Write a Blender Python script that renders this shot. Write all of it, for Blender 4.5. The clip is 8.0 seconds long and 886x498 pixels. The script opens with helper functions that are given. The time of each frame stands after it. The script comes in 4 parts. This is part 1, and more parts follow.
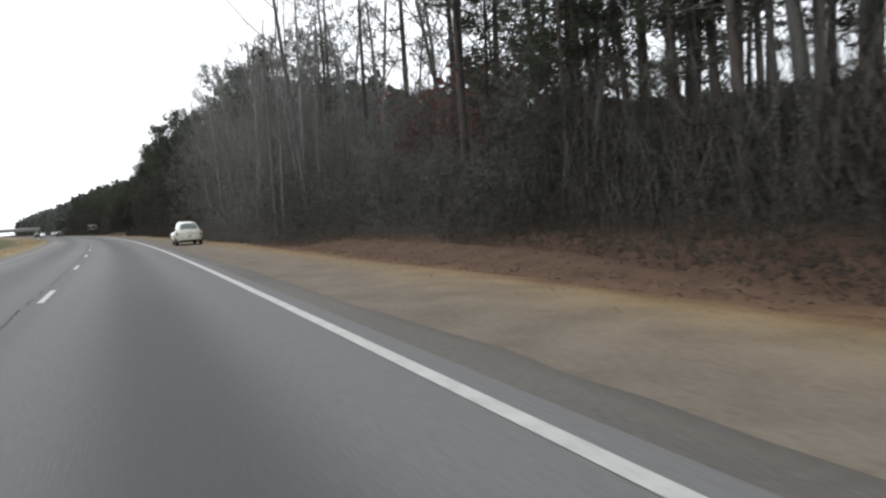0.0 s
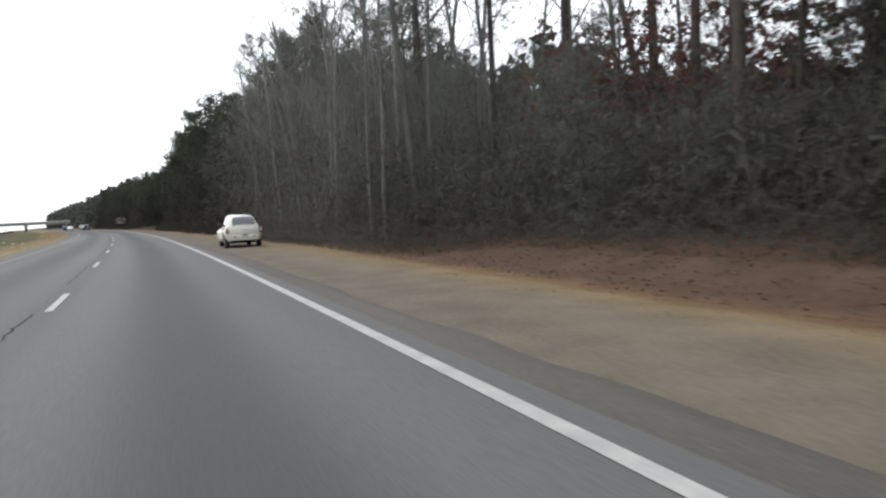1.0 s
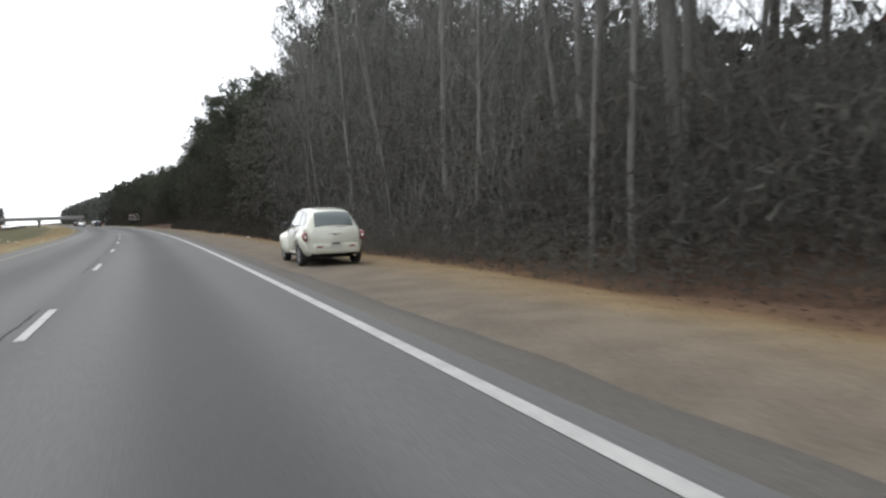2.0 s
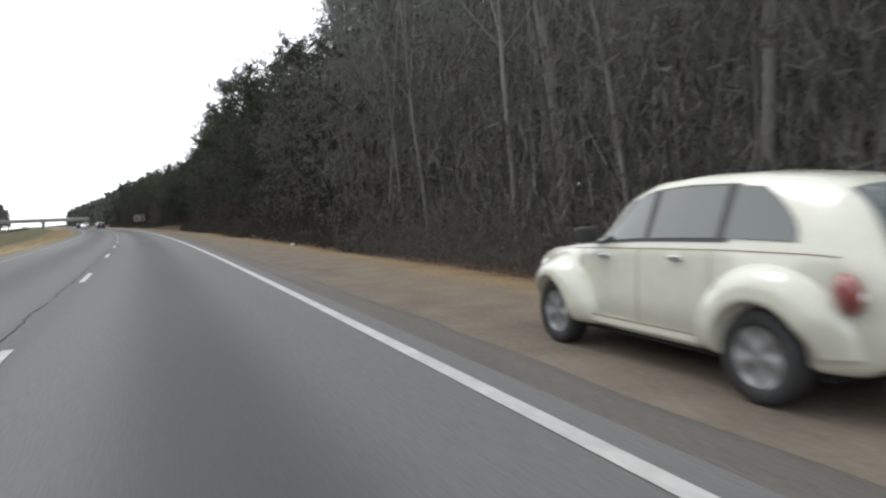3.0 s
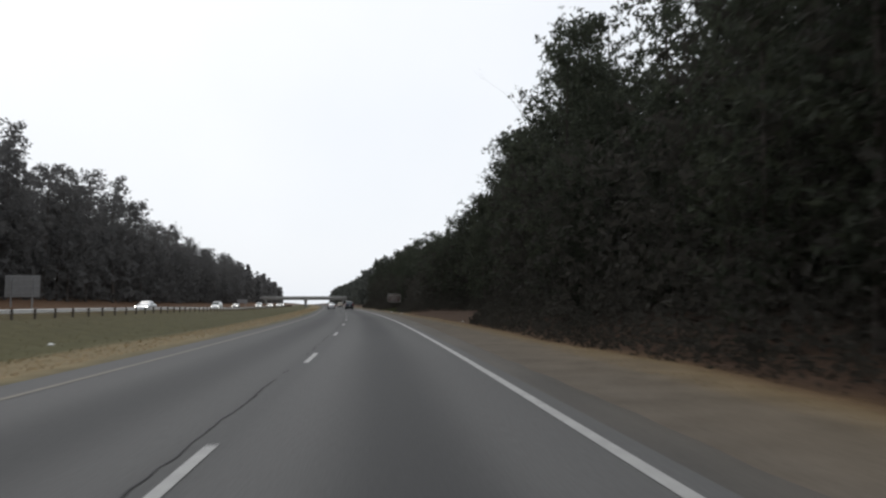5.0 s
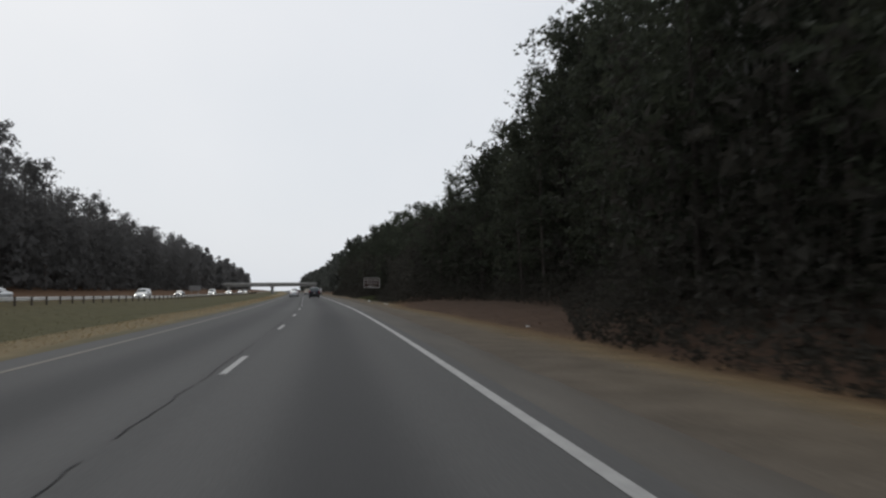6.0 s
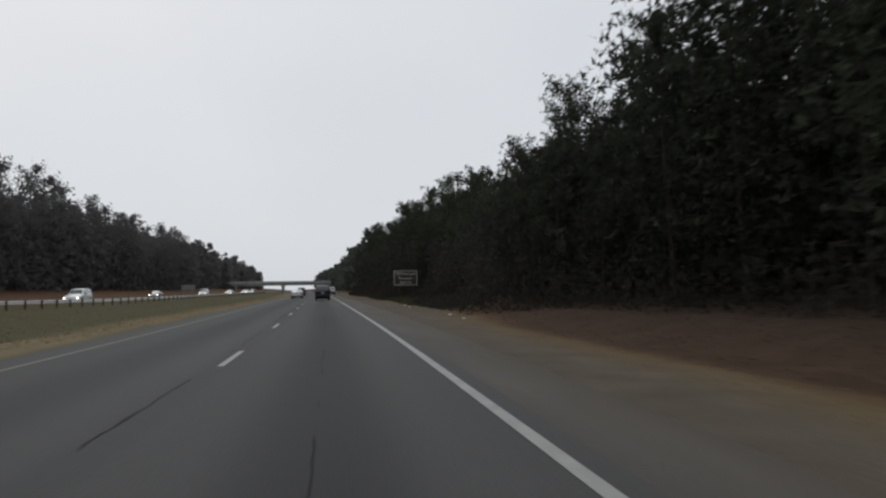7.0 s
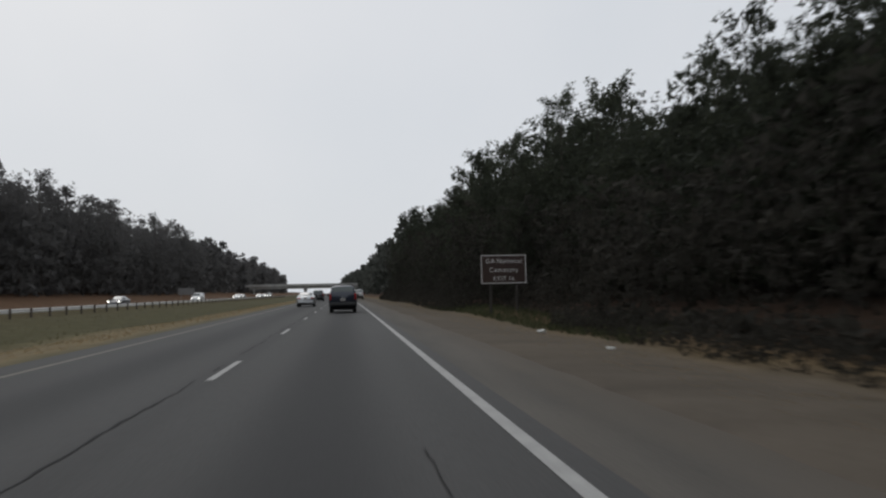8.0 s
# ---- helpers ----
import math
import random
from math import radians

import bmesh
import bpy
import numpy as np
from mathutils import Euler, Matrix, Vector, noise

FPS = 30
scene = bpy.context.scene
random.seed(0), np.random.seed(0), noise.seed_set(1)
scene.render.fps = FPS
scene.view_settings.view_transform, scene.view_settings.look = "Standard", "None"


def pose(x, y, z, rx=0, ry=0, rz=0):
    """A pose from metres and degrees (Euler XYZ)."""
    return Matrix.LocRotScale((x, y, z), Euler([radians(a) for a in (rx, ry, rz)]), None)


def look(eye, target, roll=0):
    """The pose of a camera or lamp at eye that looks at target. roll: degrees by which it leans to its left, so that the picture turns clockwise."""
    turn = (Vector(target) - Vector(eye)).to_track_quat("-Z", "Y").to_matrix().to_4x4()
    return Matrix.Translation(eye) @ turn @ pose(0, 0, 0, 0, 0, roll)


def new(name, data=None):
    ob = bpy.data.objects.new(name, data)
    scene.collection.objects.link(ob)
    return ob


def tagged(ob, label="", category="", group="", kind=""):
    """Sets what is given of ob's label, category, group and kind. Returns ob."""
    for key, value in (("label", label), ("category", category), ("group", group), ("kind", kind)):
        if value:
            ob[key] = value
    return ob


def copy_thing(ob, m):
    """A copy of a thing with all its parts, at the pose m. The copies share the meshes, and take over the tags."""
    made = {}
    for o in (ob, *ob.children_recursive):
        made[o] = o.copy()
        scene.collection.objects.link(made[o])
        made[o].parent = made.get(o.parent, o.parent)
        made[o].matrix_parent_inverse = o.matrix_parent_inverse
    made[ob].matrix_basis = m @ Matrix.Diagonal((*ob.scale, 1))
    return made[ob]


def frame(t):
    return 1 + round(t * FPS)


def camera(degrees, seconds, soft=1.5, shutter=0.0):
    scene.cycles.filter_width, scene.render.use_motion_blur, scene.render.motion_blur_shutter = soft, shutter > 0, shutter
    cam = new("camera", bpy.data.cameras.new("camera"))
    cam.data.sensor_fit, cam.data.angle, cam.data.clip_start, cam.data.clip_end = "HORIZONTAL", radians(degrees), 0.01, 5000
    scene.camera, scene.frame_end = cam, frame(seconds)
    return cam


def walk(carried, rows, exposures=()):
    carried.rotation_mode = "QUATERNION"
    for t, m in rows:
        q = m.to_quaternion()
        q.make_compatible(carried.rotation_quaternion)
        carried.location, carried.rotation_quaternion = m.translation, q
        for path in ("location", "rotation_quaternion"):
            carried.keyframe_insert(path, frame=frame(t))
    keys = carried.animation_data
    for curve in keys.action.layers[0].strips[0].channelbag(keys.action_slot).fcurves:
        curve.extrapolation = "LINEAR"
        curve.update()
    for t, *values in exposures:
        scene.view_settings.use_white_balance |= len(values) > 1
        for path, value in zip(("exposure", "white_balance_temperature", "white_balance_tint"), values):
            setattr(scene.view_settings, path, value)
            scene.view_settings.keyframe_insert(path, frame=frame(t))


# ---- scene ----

# Lengths in metres. s runs along the carriageway, x across it: x = 0 is the painted right edge line, negative to the left.

# ---- the road's line: a long bend to the left ----
S_MIN, S_MAX = -400, 2600
_s = np.arange(S_MIN, S_MAX + 1, 1.0)
_k = np.where(_s < -60, 0.0, np.where(_s < 190, 6.5e-4, np.where(_s < 640, 0.8e-4, 0.0)))
_h = np.cumsum(_k)
_h -= np.interp(0.0, _s, _h)
_px = np.cumsum(-np.sin(_h))
_py = np.cumsum(np.cos(_h))
_px -= np.interp(0.0, _s, _px)
_py -= np.interp(0.0, _s, _py)


def bend(s):
    """Heading of the road at s, in radians to the left of the world's y axis."""
    return float(np.interp(s, _s, _h))


def place(s, x, z=0.0):
    """World point at distance s along the road, x to the right of the edge line."""
    a = bend(s)
    return Vector((float(np.interp(s, _s, _px)) + x * math.cos(a), float(np.interp(s, _s, _py)) + x * math.sin(a), z))


# ---- camera ----
EYE = 1.33
ROWS = (
    (0.00, -15.2, -2.09, -24.45, -3.47, 3.85),
    (0.50, -8.4, -2.17, -23.64, -3.39, 3.44),
    (1.00, -0.3, -2.15, -22.96, -3.44, 3.02),
    (1.50, 7.4, -2.19, -22.55, -3.29, 2.20),
    (3.00, 31.0, -2.16, -22.62, -3.26, 2.39),
    (3.50, 40.0, -2.22, -22.19, -3.01, 2.32),
    (3.75, 47.0, -2.18, -20.62, -2.84, 2.35),
    (4.00, 55.5, -2.14, -18.53, -2.77, 2.36),
    (4.25, 64.3, -2.17, -13.02, -2.16, 1.70),
    (4.50, 73.1, -2.20, -6.36, -0.72, 0.98),
    (4.75, 81.9, -2.16, -5.67, 0.45, 0.60),
    (5.00, 90.9, -2.13, -5.29, 4.45, 0.33),
    (5.25, 99.7, -2.10, -7.96, 3.44, 0.40),
    (6.25, 130.8, -1.85, -8.87, 3.30, 0.65),
    (6.50, 139.3, -1.79, -8.25, 3.31, 0.72),
    (7.00, 158.0, -1.72, -8.78, 3.17, 0.89),
    (7.50, 177.1, -1.47, -7.98, 3.37, 0.57),
    (8.00, 196.0, -1.53, -7.82, 3.42, 1.21),
)
cam = camera(65.1, 8.0, soft=2.35, shutter=0.2)
path = []
for t, s, x, yaw, pitch, roll in ROWS:
    p = place(s, x, EYE)
    path.append((t, pose(p.x, p.y, p.z, 90 + pitch, roll, yaw + math.degrees(bend(s)))))
walk(cam, path, exposures=((0.0, 0.9), (3.5, 0.95), (4.5, 0.45), (5.0, 0.02), (5.3, -0.08), (6.3, -0.32), (8.0, -0.42)))

# ---- world: an overcast winter sky, pale and even ----
world = bpy.data.worlds.new("overcast_sky")
scene.world = world
world.use_nodes = True
nt = world.node_tree
bg = nt.nodes["Background"]
sky = nt.nodes.new("ShaderNodeTexSky")
sky.sky_type = "NISHITA"
sky.sun_disc = False
sky.sun_elevation, sky.sun_rotation = radians(38), radians(-30)
sky.air_density, sky.dust_density = 1.0, 4.0
dim = nt.nodes.new("ShaderNodeVectorMath")
dim.operation = "SCALE"
dim.inputs["Scale"].default_value = 0.09
nt.links.new(sky.outputs[0], dim.inputs[0])
coord = nt.nodes.new("ShaderNodeTexCoord")
cloud = nt.nodes.new("ShaderNodeTexNoise")
cloud.inputs["Scale"].default_value = 1.6
cloud.inputs["Detail"].default_value = 5
nt.links.new(coord.outputs["Generated"], cloud.inputs["Vector"])
ramp = nt.nodes.new("ShaderNodeValToRGB")
ramp.color_ramp.elements[0].position, ramp.color_ramp.elements[1].position = 0.3, 0.75
ramp.color_ramp.elements[0].color = (0.84, 0.895, 0.96, 1)
ramp.color_ramp.elements[1].color = (0.955, 0.985, 1.035, 1)
nt.links.new(cloud.outputs["Fac"], ramp.inputs[0])
veil = nt.nodes.new("ShaderNodeMix")
veil.data_type = "RGBA"
veil.inputs[0].default_value = 0.93
nt.links.new(dim.outputs[0], veil.inputs[6])
nt.links.new(ramp.outputs[0], veil.inputs[7])
nt.links.new(veil.outputs[2], bg.inputs[0])
bg.inputs[1].default_value = 1.0

sun = new("sun", bpy.data.lights.new("sun", "SUN"))
sun.data.energy, sun.data.angle, sun.data.color = 0.6, radians(25), (1.0, 0.97, 0.93)
sun.matrix_world = look((0, 0, 200), (60, -110, 0))


# ---- materials ----
def material(name, dark, light, scale=4.0, rough=0.8, bump=0.3, detail=6, fine=40.0, metal=0.0, stretch=(1, 1, 1), island=0.0, per_object=0.0, spec=0.5, uv=False):
    """A surface with colour variation at two scales and a fine relief."""
    m = bpy.data.materials.new(name)
    m.use_nodes = True
    t = m.node_tree
    b = t.nodes["Principled BSDF"]
    b.inputs["Roughness"].default_value, b.inputs["Metallic"].default_value = rough, metal
    b.inputs["Specular IOR Level"].default_value = spec
    c = t.nodes.new("ShaderNodeTexCoord")
    mp = t.nodes.new("ShaderNodeMapping")
    mp.inputs["Scale"].default_value = stretch
    t.links.new(c.outputs["UV" if uv else "Object"], mp.inputs[0])
    n1, n2 = t.nodes.new("ShaderNodeTexNoise"), t.nodes.new("ShaderNodeTexNoise")
    n1.inputs["Scale"].default_value, n1.inputs["Detail"].default_value = scale, detail
    n2.inputs["Scale"].default_value, n2.inputs["Detail"].default_value = fine, 3
    t.links.new(mp.outputs[0], n1.inputs["Vector"])
    t.links.new(mp.outputs[0], n2.inputs["Vector"])
    mixf = t.nodes.new("ShaderNodeMath")
    mixf.operation = "MULTIPLY_ADD"
    mixf.inputs[1].default_value = 0.45
    t.links.new(n2.outputs["Fac"], mixf.inputs[0])
    sc = t.nodes.new("ShaderNodeMath")
    sc.operation = "MULTIPLY"
    sc.inputs[1].default_value = 0.55
    t.links.new(n1.outputs["Fac"], sc.inputs[0])
    t.links.new(sc.outputs[0], mixf.inputs[2])
    r = t.nodes.new("ShaderNodeValToRGB")
    r.color_ramp.elements[0].position, r.color_ramp.elements[1].position = 0.33, 0.67
    r.color_ramp.elements[0].color, r.color_ramp.elements[1].color = (*dark, 1), (*light, 1)
    t.links.new(mixf.outputs[0], r.inputs[0])
    col = r.outputs[0]
    for amount, kind in ((island, "geo"), (per_object, "ob")):
        if amount:
            src = t.nodes.new("ShaderNodeNewGeometry" if kind == "geo" else "ShaderNodeObjectInfo")
            hsv = t.nodes.new("ShaderNodeHueSaturation")
            mr = t.nodes.new("ShaderNodeMapRange")
            mr.inputs["To Min"].default_value, mr.inputs["To Max"].default_value = 1 - amount, 1 + amount
            t.links.new(src.outputs["Random Per Island" if kind == "geo" else "Random"], mr.inputs["Value"])
            t.links.new(mr.outputs[0], hsv.inputs["Value"])
            t.links.new(col, hsv.inputs["Color"])
            col = hsv.outputs[0]
    t.links.new(col, b.inputs["Base Color"])
    if bump:
        bp = t.nodes.new("ShaderNodeBump")
        bp.inputs["Strength"].default_value, bp.inputs["Distance"].default_value = bump, 0.02
        t.links.new(mixf.outputs[0], bp.inputs["Height"])
        t.links.new(bp.outputs[0], b.inputs["Normal"])
    return m


def leafy(m, share=0.45):
    """Lets light pass through thin leaves."""
    t = m.node_tree
    b = t.nodes["Principled BSDF"]
    out = t.nodes["Material Output"]
    tr = t.nodes.new("ShaderNodeBsdfTranslucent")
    t.links.new(b.inputs["Base Color"].links[0].from_socket, tr.inputs["Color"])
    mx = t.nodes.new("ShaderNodeMixShader")
    mx.inputs[0].default_value = share
    t.links.new(b.outputs[0], mx.inputs[1])
    t.links.new(tr.outputs[0], mx.inputs[2])
    t.links.new(mx.outputs[0], out.inputs["Surface"])
    return m


def plain(name, colour, rough=0.5, metal=0.0, coat=0.0, emit=0.0, spec=0.5):
    m = bpy.data.materials.new(name)
    m.use_nodes = True
    b = m.node_tree.nodes["Principled BSDF"]
    b.inputs["Base Color"].default_value = (*colour, 1)
    b.inputs["Roughness"].default_value, b.inputs["Metallic"].default_value = rough, metal
    b.inputs["Coat Weight"].default_value = coat
    b.inputs["Specular IOR Level"].default_value = spec
    if emit:
        b.inputs["Emission Color"].default_value, b.inputs["Emission Strength"].default_value = (*colour, 1), emit
    return m


def asphalt_material():
    """Worn grey asphalt: streaks along the lanes, an oil-darkened strip between the wheel tracks, patches and grit."""
    m = material("asphalt", (0.079, 0.0765, 0.0745), (0.121, 0.118, 0.1155), scale=0.35, rough=0.85, bump=0.25, fine=60, uv=True, stretch=(1.0, 0.06, 1.0), spec=0.3)
    t = m.node_tree
    b = t.nodes["Principled BSDF"]
    col = b.inputs["Base Color"].links[0].from_socket
    uv = t.nodes.new("ShaderNodeTexCoord")
    sep = t.nodes.new("ShaderNodeSeparateXYZ")
    t.links.new(uv.outputs["UV"], sep.inputs[0])
    wob = t.nodes.new("ShaderNodeTexNoise")
    wob.inputs["Scale"].default_value = 0.05
    t.links.new(uv.outputs["UV"], wob.inputs["Vector"])
    total = None
    for centre, width, depth in ((-1.85, 0.8, 0.66), (-5.5, 0.85, 0.5), (-3.72, 0.3, 0.2)):
        d = t.nodes.new("ShaderNodeMath")
        d.operation = "SUBTRACT"
        d.inputs[1].default_value = centre
        t.links.new(sep.outputs[0], d.inputs[0])
        a = t.nodes.new("ShaderNodeMath")
        a.operation = "ABSOLUTE"
        t.links.new(d.outputs[0], a.inputs[0])
        mr = t.nodes.new("ShaderNodeMapRange")
        mr.interpolation_type = "SMOOTHERSTEP"
        mr.inputs["From Min"].default_value, mr.inputs["From Max"].default_value = 0.05, width * 1.5
        mr.inputs["To Min"].default_value, mr.inputs["To Max"].default_value = depth, 0.0
        t.links.new(a.outputs[0], mr.inputs["Value"])
        if total is None:
            total = mr.outputs[0]
        else:
            ad = t.nodes.new("ShaderNodeMath")
            t.links.new(total, ad.inputs[0])
            t.links.new(mr.outputs[0], ad.inputs[1])
            total = ad.outputs[0]
    mod = t.nodes.new("ShaderNodeMath")
    mod.operation = "MULTIPLY_ADD"
    mod.inputs[1].default_value, mod.inputs[2].default_value = 0.8, 0.6
    t.links.new(wob.outputs["Fac"], mod.inputs[0])
    am = t.nodes.new("ShaderNodeMath")
    am.operation = "MULTIPLY"
    t.links.new(total, am.inputs[0])
    t.links.new(mod.outputs[0], am.inputs[1])
    mx = t.nodes.new("ShaderNodeMix")
    mx.data_type = "RGBA"
    t.links.new(am.outputs[0], mx.inputs[0])
    t.links.new(col, mx.inputs[6])
    mx.inputs[7].default_value = (0.03, 0.03, 0.031, 1)
    # the asphalt colour is scaled down to 0.68 between s = 95 and 150
    road_tone = t.nodes.new("ShaderNodeMapRange")
    road_tone.inputs["From Min"].default_value, road_tone.inputs["From Max"].default_value = 95, 150
    road_tone.inputs["To Min"].default_value, road_tone.inputs["To Max"].default_value = 1.0, 0.68
    t.links.new(sep.outputs[1], road_tone.inputs["Value"])
    road_scaled = t.nodes.new("ShaderNodeVectorMath")
    road_scaled.operation = "SCALE"
    t.links.new(mx.outputs[2], road_scaled.inputs[0])
    t.links.new(road_tone.outputs[0], road_scaled.inputs["Scale"])
    t.links.new(road_scaled.outputs[0], b.inputs["Base Color"])
    return m


def verge_material():
    """Bare ground by the road: gravelly earth, straw-coloured winter grass, greenish median turf, rust-brown leaf
    litter whose colour also carries the shade under the trees.
    """
    m = material("verge", (0.5, 0.5, 0.5), (1.0, 1.0, 1.0), scale=0.9, rough=0.95, bump=0.6, fine=14, uv=True, spec=0.1)
    t = m.node_tree
    b = t.nodes["Principled BSDF"]
    shade = b.inputs["Base Color"].links[0].from_socket
    uv = t.nodes.new("ShaderNodeTexCoord")
    sep = t.nodes.new("ShaderNodeSeparateXYZ")
    t.links.new(uv.outputs["UV"], sep.inputs[0])
    st = t.nodes.new("ShaderNodeMapping")
    st.inputs["Scale"].default_value = (0.5, 0.12, 1)
    t.links.new(uv.outputs["UV"], st.inputs[0])
    wob = t.nodes.new("ShaderNodeTexNoise")
    wob.inputs["Scale"].default_value, wob.inputs["Detail"].default_value = 1.0, 5
    t.links.new(st.outputs[0], wob.inputs["Vector"])
    w2 = t.nodes.new("ShaderNodeMath")
    w2.operation = "MULTIPLY_ADD"
    w2.inputs[1].default_value, w2.inputs[2].default_value = 2.4, -1.2
    t.links.new(wob.outputs["Fac"], w2.inputs[0])
    ad = t.nodes.new("ShaderNodeMath")
    t.links.new(sep.outputs[0], ad.inputs[0])
    t.links.new(w2.outputs[0], ad.inputs[1])
    mr = t.nodes.new("ShaderNodeMapRange")
    mr.inputs["From Min"].default_value, mr.inputs["From Max"].default_value = -60, 20
    t.links.new(ad.outputs[0], mr.inputs["Value"])
    r = t.nodes.new("ShaderNodeValToRGB")
    # beyond x = 6.3 woodland shade is mixed into the leaf-litter brown
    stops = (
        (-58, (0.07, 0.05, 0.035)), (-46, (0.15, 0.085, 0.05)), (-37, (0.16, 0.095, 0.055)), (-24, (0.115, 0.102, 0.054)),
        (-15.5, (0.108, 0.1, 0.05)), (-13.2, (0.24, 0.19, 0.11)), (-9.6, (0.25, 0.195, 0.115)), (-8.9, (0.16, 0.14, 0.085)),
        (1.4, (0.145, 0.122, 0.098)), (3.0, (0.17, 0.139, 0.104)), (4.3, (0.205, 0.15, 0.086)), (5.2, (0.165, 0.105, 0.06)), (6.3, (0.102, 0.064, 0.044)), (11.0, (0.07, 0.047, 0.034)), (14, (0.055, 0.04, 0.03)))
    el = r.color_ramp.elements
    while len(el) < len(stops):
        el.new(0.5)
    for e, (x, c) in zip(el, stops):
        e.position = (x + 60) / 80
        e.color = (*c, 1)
    t.links.new(mr.outputs[0], r.inputs[0])
    mx = t.nodes.new("ShaderNodeMix")
    mx.data_type, mx.blend_type = "RGBA", "MULTIPLY"
    mx.inputs[0].default_value = 0.85
    t.links.new(r.outputs[0], mx.inputs[6])
    t.links.new(shade, mx.inputs[7])
    # verge colour scaled from 1.08 to 0.86 between s = 80 and 140
    verge_tone = t.nodes.new("ShaderNodeMapRange")
    verge_tone.inputs["From Min"].default_value, verge_tone.inputs["From Max"].default_value = 80, 140
    verge_tone.inputs["To Min"].default_value, verge_tone.inputs["To Max"].default_value = 1.08, 0.86
    t.links.new(sep.outputs[1], verge_tone.inputs["Value"])
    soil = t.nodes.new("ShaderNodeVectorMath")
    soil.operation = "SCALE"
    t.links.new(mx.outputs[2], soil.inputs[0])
    t.links.new(verge_tone.outputs[0], soil.inputs["Scale"])
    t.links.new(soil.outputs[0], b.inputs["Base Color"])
    return m


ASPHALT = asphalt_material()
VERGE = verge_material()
def drifted(m, x0, x1, soil):
    """Grit and soil washed over a paved strip, thicker towards its outer edge, in ragged patches."""
    t = m.node_tree
    b = t.nodes["Principled BSDF"]
    col = b.inputs["Base Color"].links[0].from_socket
    uv, sep = t.nodes.new("ShaderNodeTexCoord"), t.nodes.new("ShaderNodeSeparateXYZ")
    t.links.new(uv.outputs["UV"], sep.inputs[0])
    st, n = t.nodes.new("ShaderNodeMapping"), t.nodes.new("ShaderNodeTexNoise")
    st.inputs["Scale"].default_value = (1.5, 0.3, 1)
    n.inputs["Scale"].default_value, n.inputs["Detail"].default_value = 1.4, 6
    t.links.new(uv.outputs["UV"], st.inputs[0])
    t.links.new(st.outputs[0], n.inputs["Vector"])
    shift = t.nodes.new("ShaderNodeMath")
    shift.operation = "MULTIPLY_ADD"
    shift.inputs[1].default_value = 1.4
    t.links.new(n.outputs["Fac"], shift.inputs[0])
    t.links.new(sep.outputs[0], shift.inputs[2])
    mr = t.nodes.new("ShaderNodeMapRange")
    mr.interpolation_type = "SMOOTHSTEP"
    mr.inputs["From Min"].default_value, mr.inputs["From Max"].default_value = x0 + 0.7, x1 + 0.7
    t.links.new(shift.outputs[0], mr.inputs["Value"])
    mx = t.nodes.new("ShaderNodeMix")
    mx.data_type = "RGBA"
    t.links.new(mr.outputs[0], mx.inputs[0])
    t.links.new(col, mx.inputs[6])
    mx.inputs[7].default_value = (*soil, 1)
    t.links.new(mx.outputs[2], b.inputs["Base Color"])
    return m


SHOULDER = material("shoulder_asphalt", (0.058, 0.054, 0.049), (0.125, 0.112, 0.097), scale=0.8, rough=0.9, fine=50, uv=True, stretch=(1, 0.15, 1), spec=0.25)
FAR_ASPHALT = material("pale_asphalt", (0.11, 0.108, 0.104), (0.16, 0.157, 0.15), scale=0.5, rough=0.9, fine=40, uv=True, stretch=(1, 0.1, 1))
drifted(SHOULDER, 0.5, 2.3, (0.108, 0.091, 0.072))
WHITE_PAINT = material("white_road_paint", (0.25, 0.246, 0.236), (0.4, 0.392, 0.376), scale=3, rough=0.7, bump=0.2, fine=30)
YELLOW_PAINT = material("yellow_road_paint", (0.125, 0.112, 0.09), (0.2, 0.178, 0.14), scale=3, rough=0.7, bump=0.2, fine=30)
TAR = plain("crack_tar", (0.034, 0.033, 0.033), 0.95, spec=0.15)
BARK = material("bark", (0.045, 0.038, 0.034), (0.10, 0.086, 0.076), scale=3, rough=0.95, bump=0.8, fine=18, stretch=(1, 1, 0.25), per_object=0.25, spec=0.1)
PALE_BARK = material("pale_bark", (0.09, 0.087, 0.082), (0.2, 0.192, 0.18), scale=3, rough=0.95, bump=0.6, fine=18, stretch=(1, 1, 0.25), per_object=0.25, spec=0.1)
NEEDLES = material("pine_needles", (0.038, 0.044, 0.032), (0.076, 0.085, 0.058), scale=0.5, rough=0.75, bump=0, island=0.22, per_object=0.22, spec=0.2)
CEDAR = material("cedar_leaves", (0.034, 0.040, 0.029), (0.070, 0.077, 0.052), scale=0.5, rough=0.75, bump=0, island=0.22, per_object=0.2, spec=0.2)
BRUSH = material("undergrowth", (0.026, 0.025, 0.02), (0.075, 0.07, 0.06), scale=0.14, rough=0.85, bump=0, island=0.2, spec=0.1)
# same brush as BRUSH, its colour lightened to carry haze
HAZED_THICKET = material("hazed_thicket", (0.078, 0.075, 0.066), (0.125, 0.12, 0.107), scale=0.2, rough=0.9, bump=0, island=0.12, spec=0.1)
# pine needles with a pale haze mixed into the green, for early trees
HAZED_NEEDLES = material("hazed_green_needles", (0.105, 0.111, 0.098), (0.165, 0.17, 0.153), scale=0.25, rough=0.8, bump=0, island=0.1, per_object=0.1, spec=0.15)
WEEDS = material("green_weeds", (0.05, 0.058, 0.03), (0.10, 0.108, 0.058), scale=0.8, rough=0.9, bump=0, island=0.3, spec=0.1)
